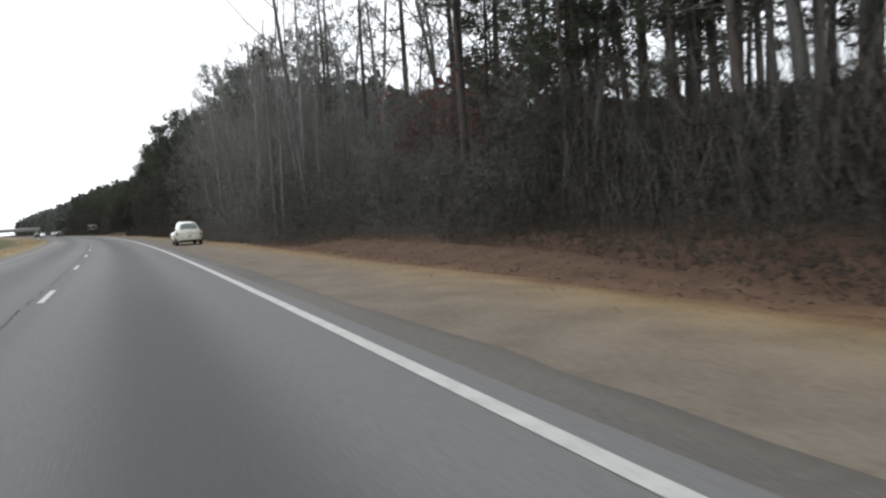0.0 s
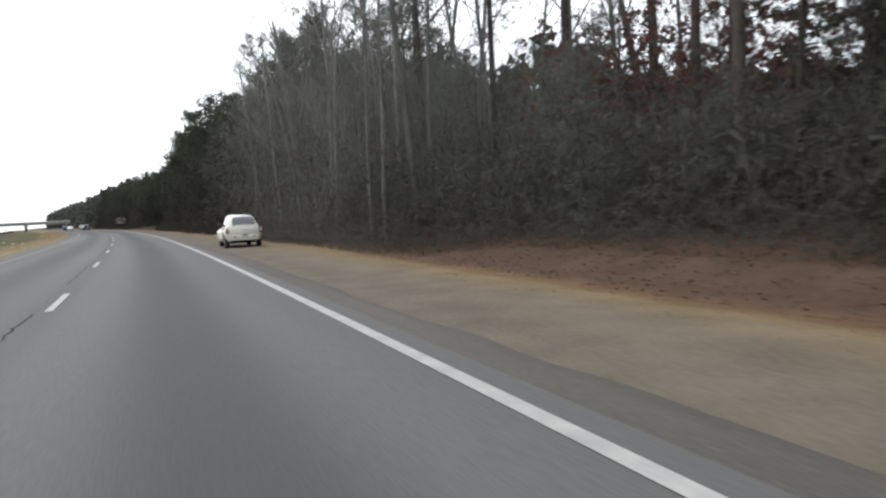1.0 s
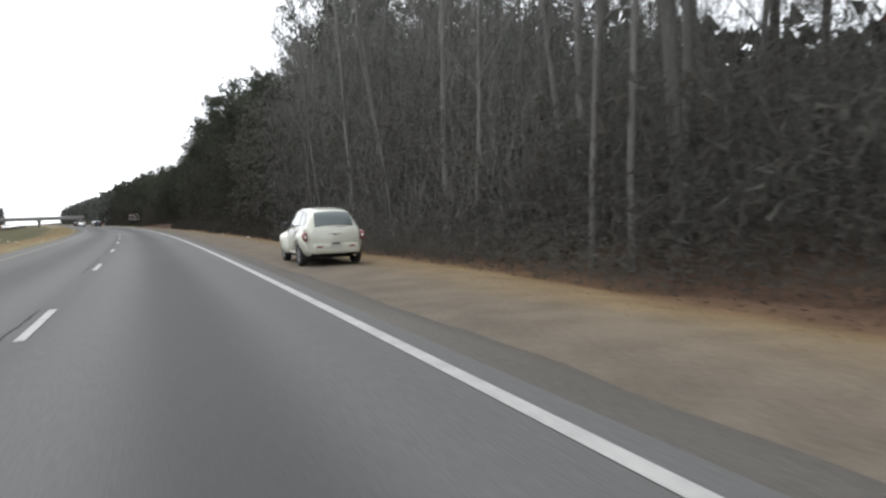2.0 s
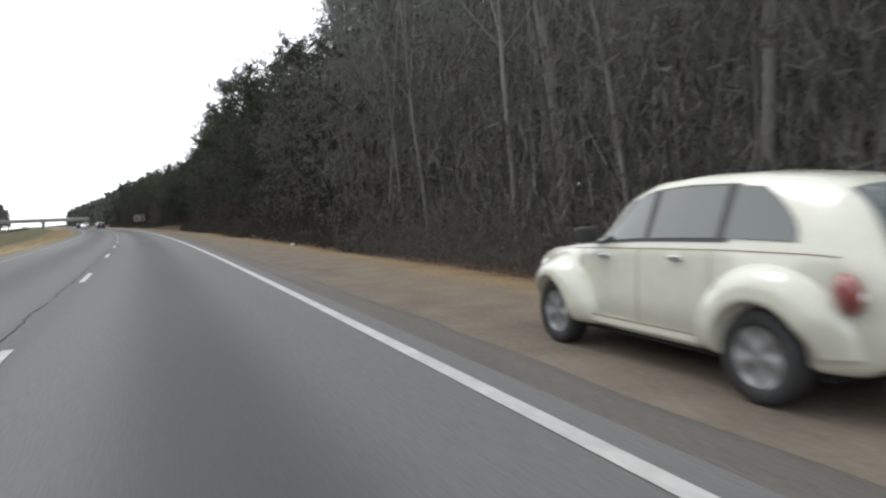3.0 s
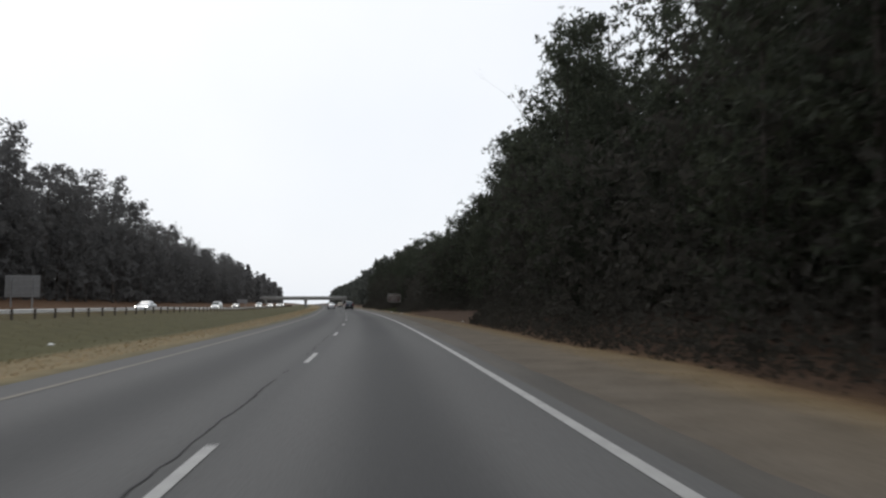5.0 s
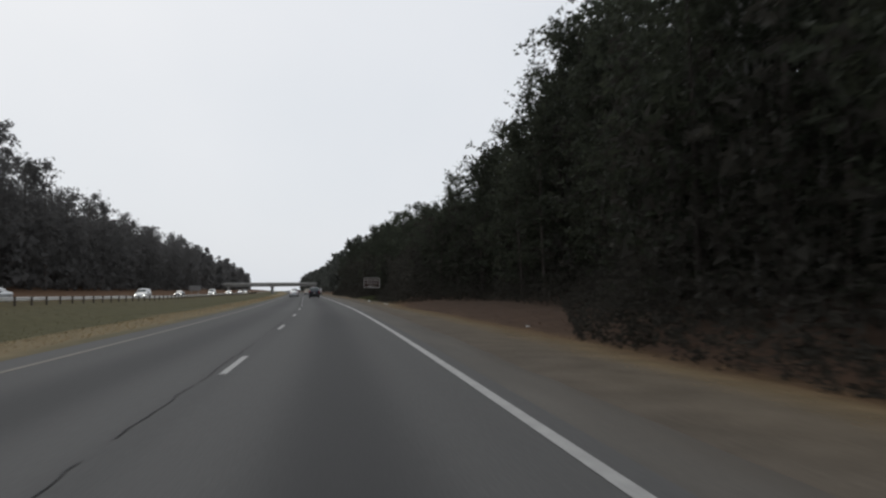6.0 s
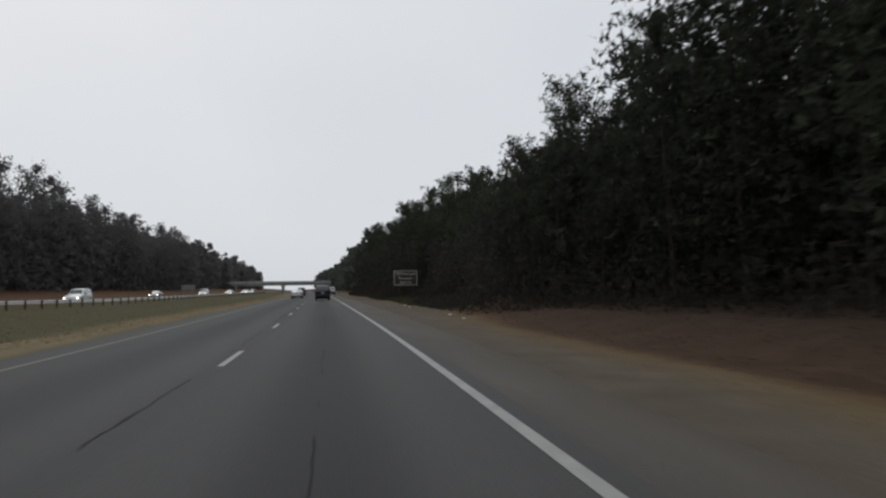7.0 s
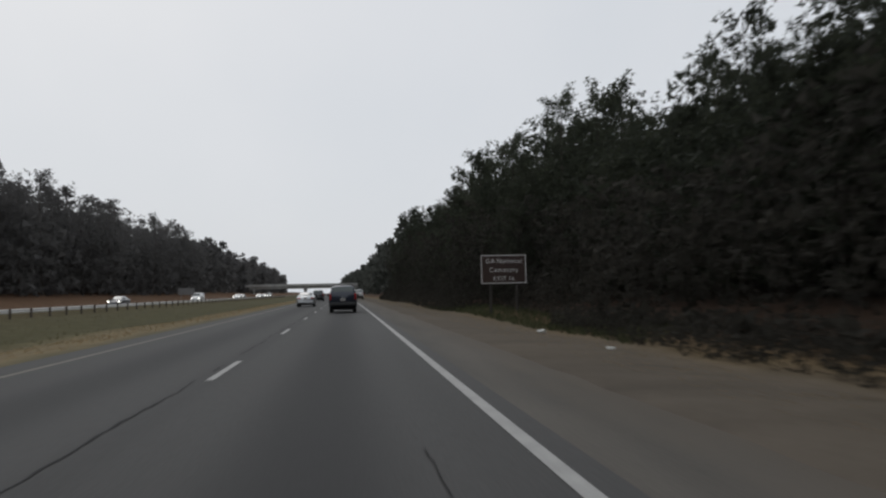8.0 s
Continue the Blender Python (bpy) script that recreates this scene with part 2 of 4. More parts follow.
# distance haze put into the needle colour of the far woods
HAZED_FAR_NEEDLES = material("hazed_far_foliage", (0.066, 0.072, 0.063), (0.135, 0.14, 0.125), scale=0.18, rough=0.85, bump=0, island=0.18, spec=0.1)
# winter foliage lightened so its grey carries the haze beyond the median
HAZED_WOODS = material("hazed_grey_foliage", (0.11, 0.107, 0.105), (0.148, 0.144, 0.141), scale=0.12, rough=0.9, bump=0, island=0.06, spec=0.1)
# one kind of twig in two tones; haze is mixed into this one
HAZED_TWIGS = material("hazed_bare_twigs", (0.10, 0.096, 0.09), (0.24, 0.23, 0.215), scale=0.16, rough=0.9, bump=0, island=0.15, spec=0.1)
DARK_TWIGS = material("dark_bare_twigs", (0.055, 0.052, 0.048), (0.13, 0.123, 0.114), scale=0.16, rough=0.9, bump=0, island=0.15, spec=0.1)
RUST = material("withered_leaves", (0.10, 0.05, 0.042), (0.17, 0.09, 0.075), scale=0.8, rough=0.9, bump=0, island=0.35, spec=0.1)
LITTER_LEAF = material("fallen_leaf", (0.06, 0.039, 0.027), (0.13, 0.083, 0.055), scale=0.6, rough=0.9, bump=0, island=0.4, spec=0.1)
STRAW = material("dry_grass", (0.24, 0.18, 0.10), (0.38, 0.29, 0.17), scale=0.5, rough=0.9, bump=0, island=0.35, spec=0.1)
TURF = material("median_grass", (0.08, 0.074, 0.036), (0.15, 0.13, 0.066), scale=0.5, rough=0.9, bump=0, island=0.35, spec=0.1)
for leaf in (NEEDLES, HAZED_WOODS, CEDAR, BRUSH, HAZED_THICKET, HAZED_NEEDLES, WEEDS, HAZED_FAR_NEEDLES, RUST, STRAW, TURF):
    leafy(leaf)
CONCRETE = material("concrete", (0.26, 0.26, 0.25), (0.42, 0.41, 0.39), scale=0.4, rough=0.9, bump=0.3, fine=8)
STEEL = material("galvanised_steel", (0.25, 0.25, 0.25), (0.42, 0.42, 0.42), scale=5, rough=0.5, bump=0.1, metal=0.7, fine=30)
BEAM = material("pale_galvanised_beam", (0.58, 0.575, 0.565), (0.74, 0.735, 0.72), scale=2, rough=0.6, bump=0.05, metal=0.0, fine=20)
DARK_POST = material("dark_sign_post", (0.025, 0.022, 0.02), (0.055, 0.048, 0.042), scale=4, rough=0.9, bump=0.3)
SIGN_BROWN = material("sign_brown", (0.03, 0.014, 0.009), (0.042, 0.02, 0.013), scale=2, rough=0.5, bump=0, fine=20)
SIGN_WHITE = plain("sign_white", (0.8, 0.8, 0.78), 0.5)
SIGN_BACK = material("aluminium_sign_back", (0.22, 0.22, 0.22), (0.32, 0.32, 0.32), scale=2, rough=0.5, metal=0.3, bump=0.05)
WOOD_POST = material("weathered_post", (0.05, 0.042, 0.034), (0.11, 0.092, 0.075), scale=4, rough=0.9, bump=0.4, stretch=(1, 1, 0.2))
TYRE = material("tyre_rubber", (0.012, 0.012, 0.012), (0.028, 0.028, 0.028), scale=10, rough=0.85, bump=0.2, fine=60)
RIM = plain("alloy_rim", (0.5, 0.5, 0.5), 0.3, 0.8)
GLASS = plain("car_glass", (0.035, 0.05, 0.047), 0.06, 0.0, 1.0)
UNDERSIDE = plain("underbody_black", (0.012, 0.012, 0.012), 0.9)
TRIM = plain("black_trim", (0.02, 0.02, 0.02), 0.5)
TAIL = plain("tail_lamp_red", (0.32, 0.015, 0.015), 0.15, 0, 1.0)
TAIL_DULL = plain("dull_tail_lamp", (0.2, 0.05, 0.045), 0.3, 0, 0.5)
CLEAR = plain("clear_lamp", (0.75, 0.75, 0.72), 0.15, 0, 1.0)
HEADLIGHT = plain("headlight_lit", (1.0, 0.97, 0.9), 0.2, 0, 0, 6.0)
PLATE = plain("number_plate_white", (0.42, 0.4, 0.37), 0.5)
CHROME = plain("chrome", (0.7, 0.7, 0.7), 0.12, 1.0)
PAPER = material("white_litter", (0.55, 0.55, 0.52), (0.75, 0.75, 0.72), scale=6, rough=0.8)


def paint(name, c, metal=0.3, rough=0.3):
    d = tuple(v * 0.86 for v in c)
    m = material(name, d, c, scale=1.2, rough=rough, bump=0.0, fine=9, metal=metal)
    m.node_tree.nodes["Principled BSDF"].inputs["Coat Weight"].default_value = 0.7
    return m


# ---- mesh helpers ----
def mesh_object(name, verts, faces, mat, parent=None, label="", smooth=False, uvs=None):
    me = bpy.data.meshes.new(name)
    me.from_pydata([tuple(v) for v in verts], [], faces)
    if mat:
        me.materials.append(mat)
    if smooth:
        me.polygons.foreach_set("use_smooth", [True] * len(me.polygons))
    if uvs is not None:
        layer = me.uv_layers.new(name="plan")
        idx = np.empty(len(me.loops), dtype=np.int32)
        me.loops.foreach_get("vertex_index", idx)
        layer.data.foreach_set("uv", np.asarray(uvs, dtype=np.float32)[idx].ravel())
    me.update()
    ob = new(name, me)
    if parent:
        ob.parent = parent
    if label:
        ob["label"] = label
    return ob


def part(name, bm, mat, parent, label="", smooth=False):
    """Links a bmesh as one mesh object under a thing or under a part."""
    me = bpy.data.meshes.new(name)
    bm.normal_update()
    bm.to_mesh(me)
    bm.free()
    me.materials.append(mat)
    if smooth:
        me.polygons.foreach_set("use_smooth", [True] * len(me.polygons))
    ob = new(name, me)
    ob.parent = parent
    if label:
        ob["label"] = label
    return ob


def box(bm, x0, x1, y0, y1, z0, z1, bevel=0.0):
    r = bmesh.ops.create_cube(bm, size=1.0, matrix=Matrix.Translation(((x0 + x1) / 2, (y0 + y1) / 2, (z0 + z1) / 2)) @ Matrix.Diagonal((x1 - x0, y1 - y0, z1 - z0, 1)))
    if bevel:
        es = list({e for v in r["verts"] for e in v.link_edges})
        bmesh.ops.bevel(bm, geom=es, offset=bevel, segments=2, affect="EDGES", profile=0.6)
    return bm


def one_box(name, dims, mat, parent, bevel=0.0, label=""):
    return part(name, box(bmesh.new(), *dims, bevel), mat, parent, label)


def sweep(name, xs, zs, s0, s1, step, mat, lift=0.0, kind="structure", label="", parent=None):
    """A ribbon along the road with the cross-section xs, zs."""
    ss = np.arange(s0, s1 + step / 2, step)
    verts, uvs, faces = [], [], []
    for s in ss:
        for x, z in zip(xs, zs):
            verts.append(place(s, x, z + lift))
            uvs.append((x, s))
    n = len(xs)
    for i in range(len(ss) - 1):
        for j in range(n - 1):
            a = i * n + j
            faces.append((a, a + 1, a + n + 1, a + n))
    ob = mesh_object(name, verts, faces, mat, parent, label, True, uvs)
    if not parent:
        tagged(ob, label, name.split("_")[-1], "", kind)
    return ob


# ---- ground ----
PROFILE = ((-1500, 22), (-400, 14), (-160, 9), (-90, 5.5), (-60, 3.2), (-48, 2.0), (-41, 0.9), (-37, 0.2), (-35.4, -0.03), (-27.0, -0.05), (-26.4, 0.27), (-25.4, -0.08), (-22.5, -0.32), (-19.0, -0.72), (-15, -0.6), (-11, -0.22), (-9.2, -0.09), (-8.3, -0.08),
           (0.5, -0.16), (1.0, -0.075), (2.6, -0.07), (4.2, -0.13), (5.6, -0.27), (7.0, -0.22), (9.0, 0.15), (14, 0.8), (25, 1.7), (60, 3.5), (160, 8), (400, 13), (1500, 22))
_gx, _gz = [a for a, b in PROFILE], [b for a, b in PROFILE]


def swell(s, x):
    """The opposite carriageway and its verge stand higher along the earlier stretch."""
    return float(np.interp(s, [100, 175, 245], [0.48, 0.42, 0.0])) * min(1.0, max(0.0, (-x - 19.0) / 5.5))


def ground_z(s, x):
    z = float(np.interp(x, _gx, _gz)) + swell(s, x)
    rough = min(1.0, max(0.0, (x - 2.2) / 5.0)) if x > 0 else min(1.0, max(0.0, (-x - 9.5) / 6.0)) * (0.0 if -36.5 < x < -24.5 else 1.0)
    return z + rough * (0.22 * noise.noise((x * 0.21, s * 0.07, 0.0)) + 0.07 * noise.noise((x * 0.9, s * 0.6, 4.0)))


xs = sorted(set([a for a, b in PROFILE] + [1.9 + 0.45 * i for i in range(34)] + [-9.2 - 0.8 * i for i in range(20)] + [20, 30, 40, 50, 80, 110, -30, -53, -70, -120]))
verts, uvs, faces = [], [], []
ss = list(range(-400, -40, 40)) + [-40 + 1.25 * i for i in range(260)] + list(range(285, 700, 8)) + list(range(700, 2600, 60))
for s in ss:
    for x in xs:
        verts.append(place(s, x, ground_z(s, x)))
        uvs.append((x - (float(np.interp(s, [185, 205], [0, 2.4])) * min(1.0, max(0.0, (x - 1.5) / 3.0))), s))
n = len(xs)
faces = [(i * n + j, i * n + j + 1, (i + 1) * n + j + 1, (i + 1) * n + j) for i in range(len(ss) - 1) for j in range(n - 1)]
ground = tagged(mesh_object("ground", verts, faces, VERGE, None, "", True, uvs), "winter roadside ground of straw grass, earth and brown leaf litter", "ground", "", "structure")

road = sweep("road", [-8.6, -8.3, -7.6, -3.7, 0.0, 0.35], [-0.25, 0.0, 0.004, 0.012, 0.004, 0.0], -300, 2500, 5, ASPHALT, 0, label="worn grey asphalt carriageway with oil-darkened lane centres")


def shoulder_width(s):
    return float(np.interp(s, [60, 110, 165, 200], [0.62, 0.75, 1.35, 1.6]))


rows = list(range(-300, 2500, 5))
verts, uvs, faces = [], [], []
edge_rows = list(range(-300, -20, 10)) + [-20 + 0.5 * i for i in range(680)] + list(range(320, 2500, 10))
for i, s in enumerate(edge_rows):
    w = shoulder_width(s) + 0.16 * noise.noise((s * 0.16, 3.0, 0.0)) + 0.09 * noise.noise((s * 0.7, 8.0, 0.0))
    for x, z in ((0.34, -0.002), (0.34 + w * 0.6, -0.02), (0.34 + w, -0.045), (0.5 + w, -0.14)):
        verts.append(place(s, x, z))
        uvs.append((x, s))
    if i:
        faces += [(4 * i - 4 + k, 4 * i - 3 + k, 4 * i + 1 + k, 4 * i + k) for k in range(3)]
tagged(mesh_object("shoulder", verts, faces, SHOULDER, None, "", True, uvs), "narrow dark asphalt shoulder strewn with grit", "shoulder", "", "structure")
verts, uvs, faces = [], [], []
for i, s in enumerate(rows):
    for x, z in ((-35.2, -0.12), (-35.0, 0.06), (-27.5, 0.06), (-27.3, -0.12)):
        verts.append(place(s, x, z + swell(s, x)))
        uvs.append((x, s))
    if i:
        faces += [(4 * i - 4 + k, 4 * i - 3 + k, 4 * i + 1 + k, 4 * i + k) for k in range(3)]
tagged(mesh_object("opposite_road", verts, faces, FAR_ASPHALT, None, "", True, uvs), "pale asphalt carriageway of the opposite direction", "road", "", "structure")
sweep("edge_line", [-0.075, 0.075], [0.0, 0.0], -300, 1500, 4, WHITE_PAINT, 0.011, label="solid white painted edge line on asphalt")
sweep("median_line", [-7.45, -7.33], [0.0, 0.0], -300, 1500, 4, YELLOW_PAINT, 0.012, label="faded yellow painted edge line beside the median")

# lane dashes: 3.05 m of paint in every 12.19 m
dash_mesh = None
for j in range(-6, 60):
    s0 = j * 12.19 + float(np.interp(j, [5, 7, 8, 9, 11, 12], [0, -1.8, -2.9, -2.9, -0.6, 0]))
    a = bend(s0 + 1.5)
    if dash_mesh is None:
        dash = mesh_object("lane_dash", [(-0.06, 0, 0), (0.06, 0, 0), (0.062, 1.5, 0.0), (0.06, 3.05, 0), (-0.06, 3.05, 0), (-0.058, 1.5, 0)], [(0, 1, 2, 5), (5, 2, 3, 4)], WHITE_PAINT)
        dash_mesh = dash.data
    else:
        dash = new("lane_dash", dash_mesh)
    p = place(s0, -3.66, 0.020)
    dash.matrix_basis = Matrix.Translation(p) @ pose(0, 0, 0, 0, 0, math.degrees(a))
    tagged(dash, "worn white painted lane dash on asphalt", "road marking", "lane dashes", "structure")

# tar-filled longitudinal cracks beside the dashes and in the lane
def crack(s0, s1, x, width, seed):
    verts, faces = [], []
    s = s0
    last = None
    while s < s1:
        open_here = noise.noise((seed, s * 0.11, 7)) + 0.5 * noise.noise((seed, s * 0.9, 2)) > -0.12
        off = 0.06 * noise.noise((seed, s * 0.5, 0)) + 0.05 * noise.noise((seed, s * 2.7, 3)) + 0.02 * noise.noise((seed, s * 7.0, 5))
        w = width * (0.3 + 1.1 * abs(noise.noise((seed + 9, s * 1.3, 0))))
        if open_here:
            verts += [place(s, x + off - w / 2, 0.017), place(s, x + off + w / 2, 0.017)]
            k = len(verts) // 2 - 1
            if last is not None:
                faces.append((2 * last, 2 * last + 1, 2 * k + 1, 2 * k))
            last = k
        else:
            last = None
        s += 0.22
    tagged(mesh_object("road_crack", verts, faces, TAR), "dark irregular crack along the lane joint", "road crack", "road cracks", "structure")


crack(-30, 71, -3.87, 0.04, 1.0)
crack(88, 184, -3.87, 0.04, 1.2)
crack(200, 290, -3.87, 0.05, 1.5)
crack(79, 84.5, -3.98, 0.05, 2.0)
crack(184, 200, -3.9, 0.09, 3.0)
crack(184, 202, -0.9, 0.035, 5.0)
crack(160, 192, -1.9, 0.03, 6.0)


# ---- trees ----
def tube(verts, faces, pts, radii, sides):
    """Adds a tapered tube through pts."""
    base = len(verts)
    for k, (p, r) in enumerate(zip(pts, radii)):
        d = (pts[min(k + 1, len(pts) - 1)] - pts[max(k - 1, 0)]).normalized()
        u = d.orthogonal().normalized()
        v = d.cross(u)
        for i in range(sides):
            a = 2 * math.pi * i / sides
            verts.append(p + u * (math.cos(a) * r) + v * (math.sin(a) * r))
    for k in range(len(pts) - 1):
        for i in range(sides):
            a, b = base + k * sides + i, base + k * sides + (i + 1) % sides
            faces.append((a, b, b + sides, a + sides))


def tuft(verts, faces, c, r, rng, blades, broad=0.14):
    """A loose round clump of short needles and twigs round c."""
    for _ in range(blades):
        off = Vector((rng.gauss(0, 1), rng.gauss(0, 1), rng.gauss(0, 0.8))).normalized() * rng.random() ** 0.4
        d = (off * 0.5 + Vector((rng.gauss(0, 0.6), rng.gauss(0, 0.6), rng.gauss(0.15, 0.6)))).normalized()
        u = d.cross(Vector((rng.gauss(0, 1), rng.gauss(0, 1), rng.gauss(0, 1)))).normalized() * r * broad * rng.uniform(0.9, 1.7)
        b = len(verts)
        o = c + off * r * 0.7
        w = d * r * rng.uniform(0.4, 0.65)
        verts += [o - w * 0.6 + u, o - w * 0.6 - u, o + w]
        faces.append((b, b + 1, b + 2))


def tree_parts(name, label, wood, leaf, wv, wf, lv, lf):
    root = new(name)
    mesh_object("trunk", wv, wf, wood, root, "", True)
    if lv:
        mesh_object("crown", lv, lf, leaf, root)
    return tagged(root, label, "tree")


def pine(seed, height, base, limbs, tufts, size, blades, reach, broad=0.14, wood=None, leaf=None, name="pine_tree", label="tall dark green pine with a bare lower trunk"):
    """A pine: a tapered trunk, limbs from base (a share of the height) upwards, needle clumps along them."""
    rng = random.Random(seed)
    wv, wf, lv, lf = [], [], [], []
    bx, by = rng.uniform(-0.5, 0.5), rng.uniform(-0.5, 0.5)
    def spine(u):
        return Vector((bx * math.sin(u * 2.2), by * math.sin(u * 2.6), height * u))
    r0 = height * 0.0095
    tube(wv, wf, [spine(k / 7) - Vector((0, 0, 0.6 if k == 0 else 0)) for k in range(8)], [r0 * (1.35 if k == 0 else 1.05 - 0.9 * k / 7) for k in range(8)], 7)
    for i in range(limbs):
        u = base + (0.985 - base) * ((i + rng.random()) / limbs) ** 0.85
        q = (u - base) / (1 - base)
        length = reach * max(0.0, 1 - q ** 3.4) ** 0.55 * (0.4 + 0.6 * min(1, q * 3 + 0.2)) * rng.uniform(0.55, 1.12) + 0.5
        a = rng.uniform(0, 2 * math.pi)
        rise = rng.uniform(-0.12, 0.35) + 0.75 * q * q
        out = Vector((math.cos(a), math.sin(a), rise))
        p0 = spine(u)
        tip = p0 + out * length + Vector((0, 0, rng.uniform(-0.2, 0.3)))
        mid = p0.lerp(tip, 0.5) + Vector((rng.uniform(-0.15, 0.15), rng.uniform(-0.15, 0.15), -0.08 * length))
        tube(wv, wf, [p0, mid, tip], [r0 * 0.28 * (1.1 - q), r0 * 0.16 * (1.1 - q), 0.012], 3)
        for k in range(tufts):
            w = rng.uniform(0.3, 1.05)
            c = (p0.lerp(mid, w * 2) if w < 0.5 else mid.lerp(tip, w * 2 - 1)) + Vector((rng.gauss(0, 0.36), rng.gauss(0, 0.36), rng.gauss(0.05, 0.3))) * (0.5 + 0.25 * length)
            tuft(lv, lf, c, size * rng.uniform(0.65, 1.2), rng, blades, broad)
    return tree_parts(name, label, wood or BARK, leaf or NEEDLES, wv, wf, lv, lf)


def bare_tree(seed, height, girth=0.0085, label="leafless grey hardwood with thin spreading branches"):
    rng = random.Random(seed)
    wv, wf = [], []
    def grow(p, d, length, r, level):
        pts, rad = [p], [r]
        seg = (5, 3, 2, 2)[level]
        for k in range(seg):
            bendy = 0.10 if level else 0.035
            d = (d + Vector((rng.gauss(0, bendy), rng.gauss(0, bendy), 0.06 if level else 0.0))).normalized()
            pts.append(pts[-1] + d * (length / seg))
            rad.append(r * (1 - 0.62 * (k + 1) / seg))
        tube(wv, wf, pts, rad, 6 if level == 0 else (4 if level == 1 else 3))
        if level < 3:
            count = (9, 3, 3)[level]
            for i in range(count):
                w = rng.uniform(0.42 if level == 0 else 0.3, 1.0)
                k = min(int(w * seg), seg - 1)
                q = pts[k].lerp(pts[k + 1], w * seg - k)
                a = rng.uniform(0, 2 * math.pi)
                side = Vector((math.cos(a), math.sin(a), 0.25))
                nd = (d * (0.75 if level == 0 else 0.6) + side * 0.75).normalized()
                grow(q, nd, length * rng.uniform(0.3, 0.5), rad[k] * (0.34 if level == 0 else 0.45), level + 1)
    grow(Vector((0, 0, -0.5)), Vector((rng.gauss(0, 0.03), rng.gauss(0, 0.03), 1)).normalized(), height * 0.82, height * girth, 0)
    return tree_parts("bare_tree", label, PALE_BARK, None, wv, wf, [], [])


def put_away(ob):
    """The pattern of a kind becomes the first tree of that kind when it is planted."""
    ob["fresh"] = 1
    return ob


tall = [put_away(pine(10 + i, 24 + 1.5 * (i % 3), 0.40 + 0.06 * (i % 2), 45, 26, 0.54, 4, 3.9)) for i in range(4)]
full = [put_away(pine(30 + i, 17 + 1.5 * i, 0.08, 56, 19, 0.55, 4, 3.4, leaf=CEDAR, name="young_pine_tree", label="bushy dark green pine branched down to the ground")) for i in range(3)]
young = [put_away(pine(34 + i, 17 + 1.5 * i, 0.05, 46, 19, 0.47, 6, 4.0, 0.068, leaf=HAZED_NEEDLES, name="young_pine_tree", label="bushy young pine paled by haze at the edge of the woods")) for i in range(2)]
thin = [put_away(pine(40 + i, 23 + 1.5 * i, 0.42, 26, 10, 0.5, 7, 3.0, 0.07, leaf=HAZED_NEEDLES, label="tall thin-crowned pine with a bare dark trunk")) for i in range(3)]
hazy = [put_away(pine(45 + i, 24 + 1.5 * i, 0.30, 46, 21, 0.55, 5, 3.9, 0.088, leaf=HAZED_NEEDLES, label="tall haze-pale pine with a rounded crown")) for i in range(2)]
dusky = [put_away(pine(48 + i, 23 + 1.5 * i, 0.25, 46, 20, 0.55, 6, 3.8, 0.072, leaf=CEDAR, label="tall dense dark pine with drooping lower limbs")) for i in range(2)]
back = [put_away(pine(60 + i, 24 + 1.5 * i, 0.30, 40, 14, 0.74, 4, 4.2, leaf=CEDAR, label="tall dark pine behind the first row of trees")) for i in range(2)]
low = [put_away(pine(50 + i, 22 + 1.5 * i, 0.14, 38, 12, 0.8, 4, 4.4, leaf=HAZED_WOODS, name="distant_tree", label="dense winter tree paled by haze at the edge of the far woods")) for i in range(3)]
bare = [put_away(bare_tree(70 + i, 20 + 2 * i)) for i in range(4)]
slender = [put_away(bare_tree(76 + i, 18 + 2 * i, 0.0048, "slender leafless tree with a pale grey trunk")) for i in range(2)]


def plant(kinds, s, x, scale, rng, group):
    src = kinds[rng.randrange(len(kinds))]
    p = place(s, x, 0)
    p.z = ground_z(s, x) - 0.05
    sc = scale * rng.uniform(0.88, 1.12)
    m = Matrix.Translation(p) @ pose(0, 0, 0, rng.uniform(-2, 2), rng.uniform(-2, 2), rng.uniform(0, 360))
    if "fresh" in src:
        del src["fresh"]
        ob = src
        ob.matrix_basis = m
    else:
        ob = copy_thing(src, m)
    ob.scale = (sc * rng.uniform(0.9, 1.1), sc * rng.uniform(0.9, 1.1), sc)
    tagged(ob, group=group)


RISE = ((-40, 5), (0, 5), (10, 6), (20, 7.2), (30, 8.4), (40, 10.0), (48, 12.6), (57, 15.5), (66, 17.8), (77, 19.2), (90, 19.2), (104, 17.4), (112, 16), (120, 16), (130, 17.2), (140, 18.6), (150, 19.8), (168, 20.2), (178, 17.8), (190, 15.8), (198, 13.6), (206, 11.8), (215, 10.8), (226, 10.8), (238, 11.6), (250, 13.6), (258, 14.4), (270, 13.6), (300, 14.5), (340, 16), (400, 17), (600, 14), (1000, 18))


def rise(s, x):
    """Height of the woods' outline at s, x metres to the right."""
    return float(np.interp(s, [p[0] for p in RISE], [p[1] for p in RISE])) * (1 + 0.022 * max(0.0, x - 14) * float(np.interp(s, [60, 95], [0, 1])))


def edge(s):
    """Where the undergrowth begins, metres to the right of the edge line."""
    return float(np.interp(s, [-12, -6, 0, 18, 22, 26, 34, 98, 130, 142, 150, 158, 180, 190, 196, 205, 222, 228, 240, 246], [6.0, 7.3, 8.3, 8.5, 7.0, 5.4, 5.1, 5.2, 5.0, 5.4, 8.0, 10.5, 11.0, 9.0, 6.0, 6.0, 6.2, 8.2, 8.2, 6.0]))


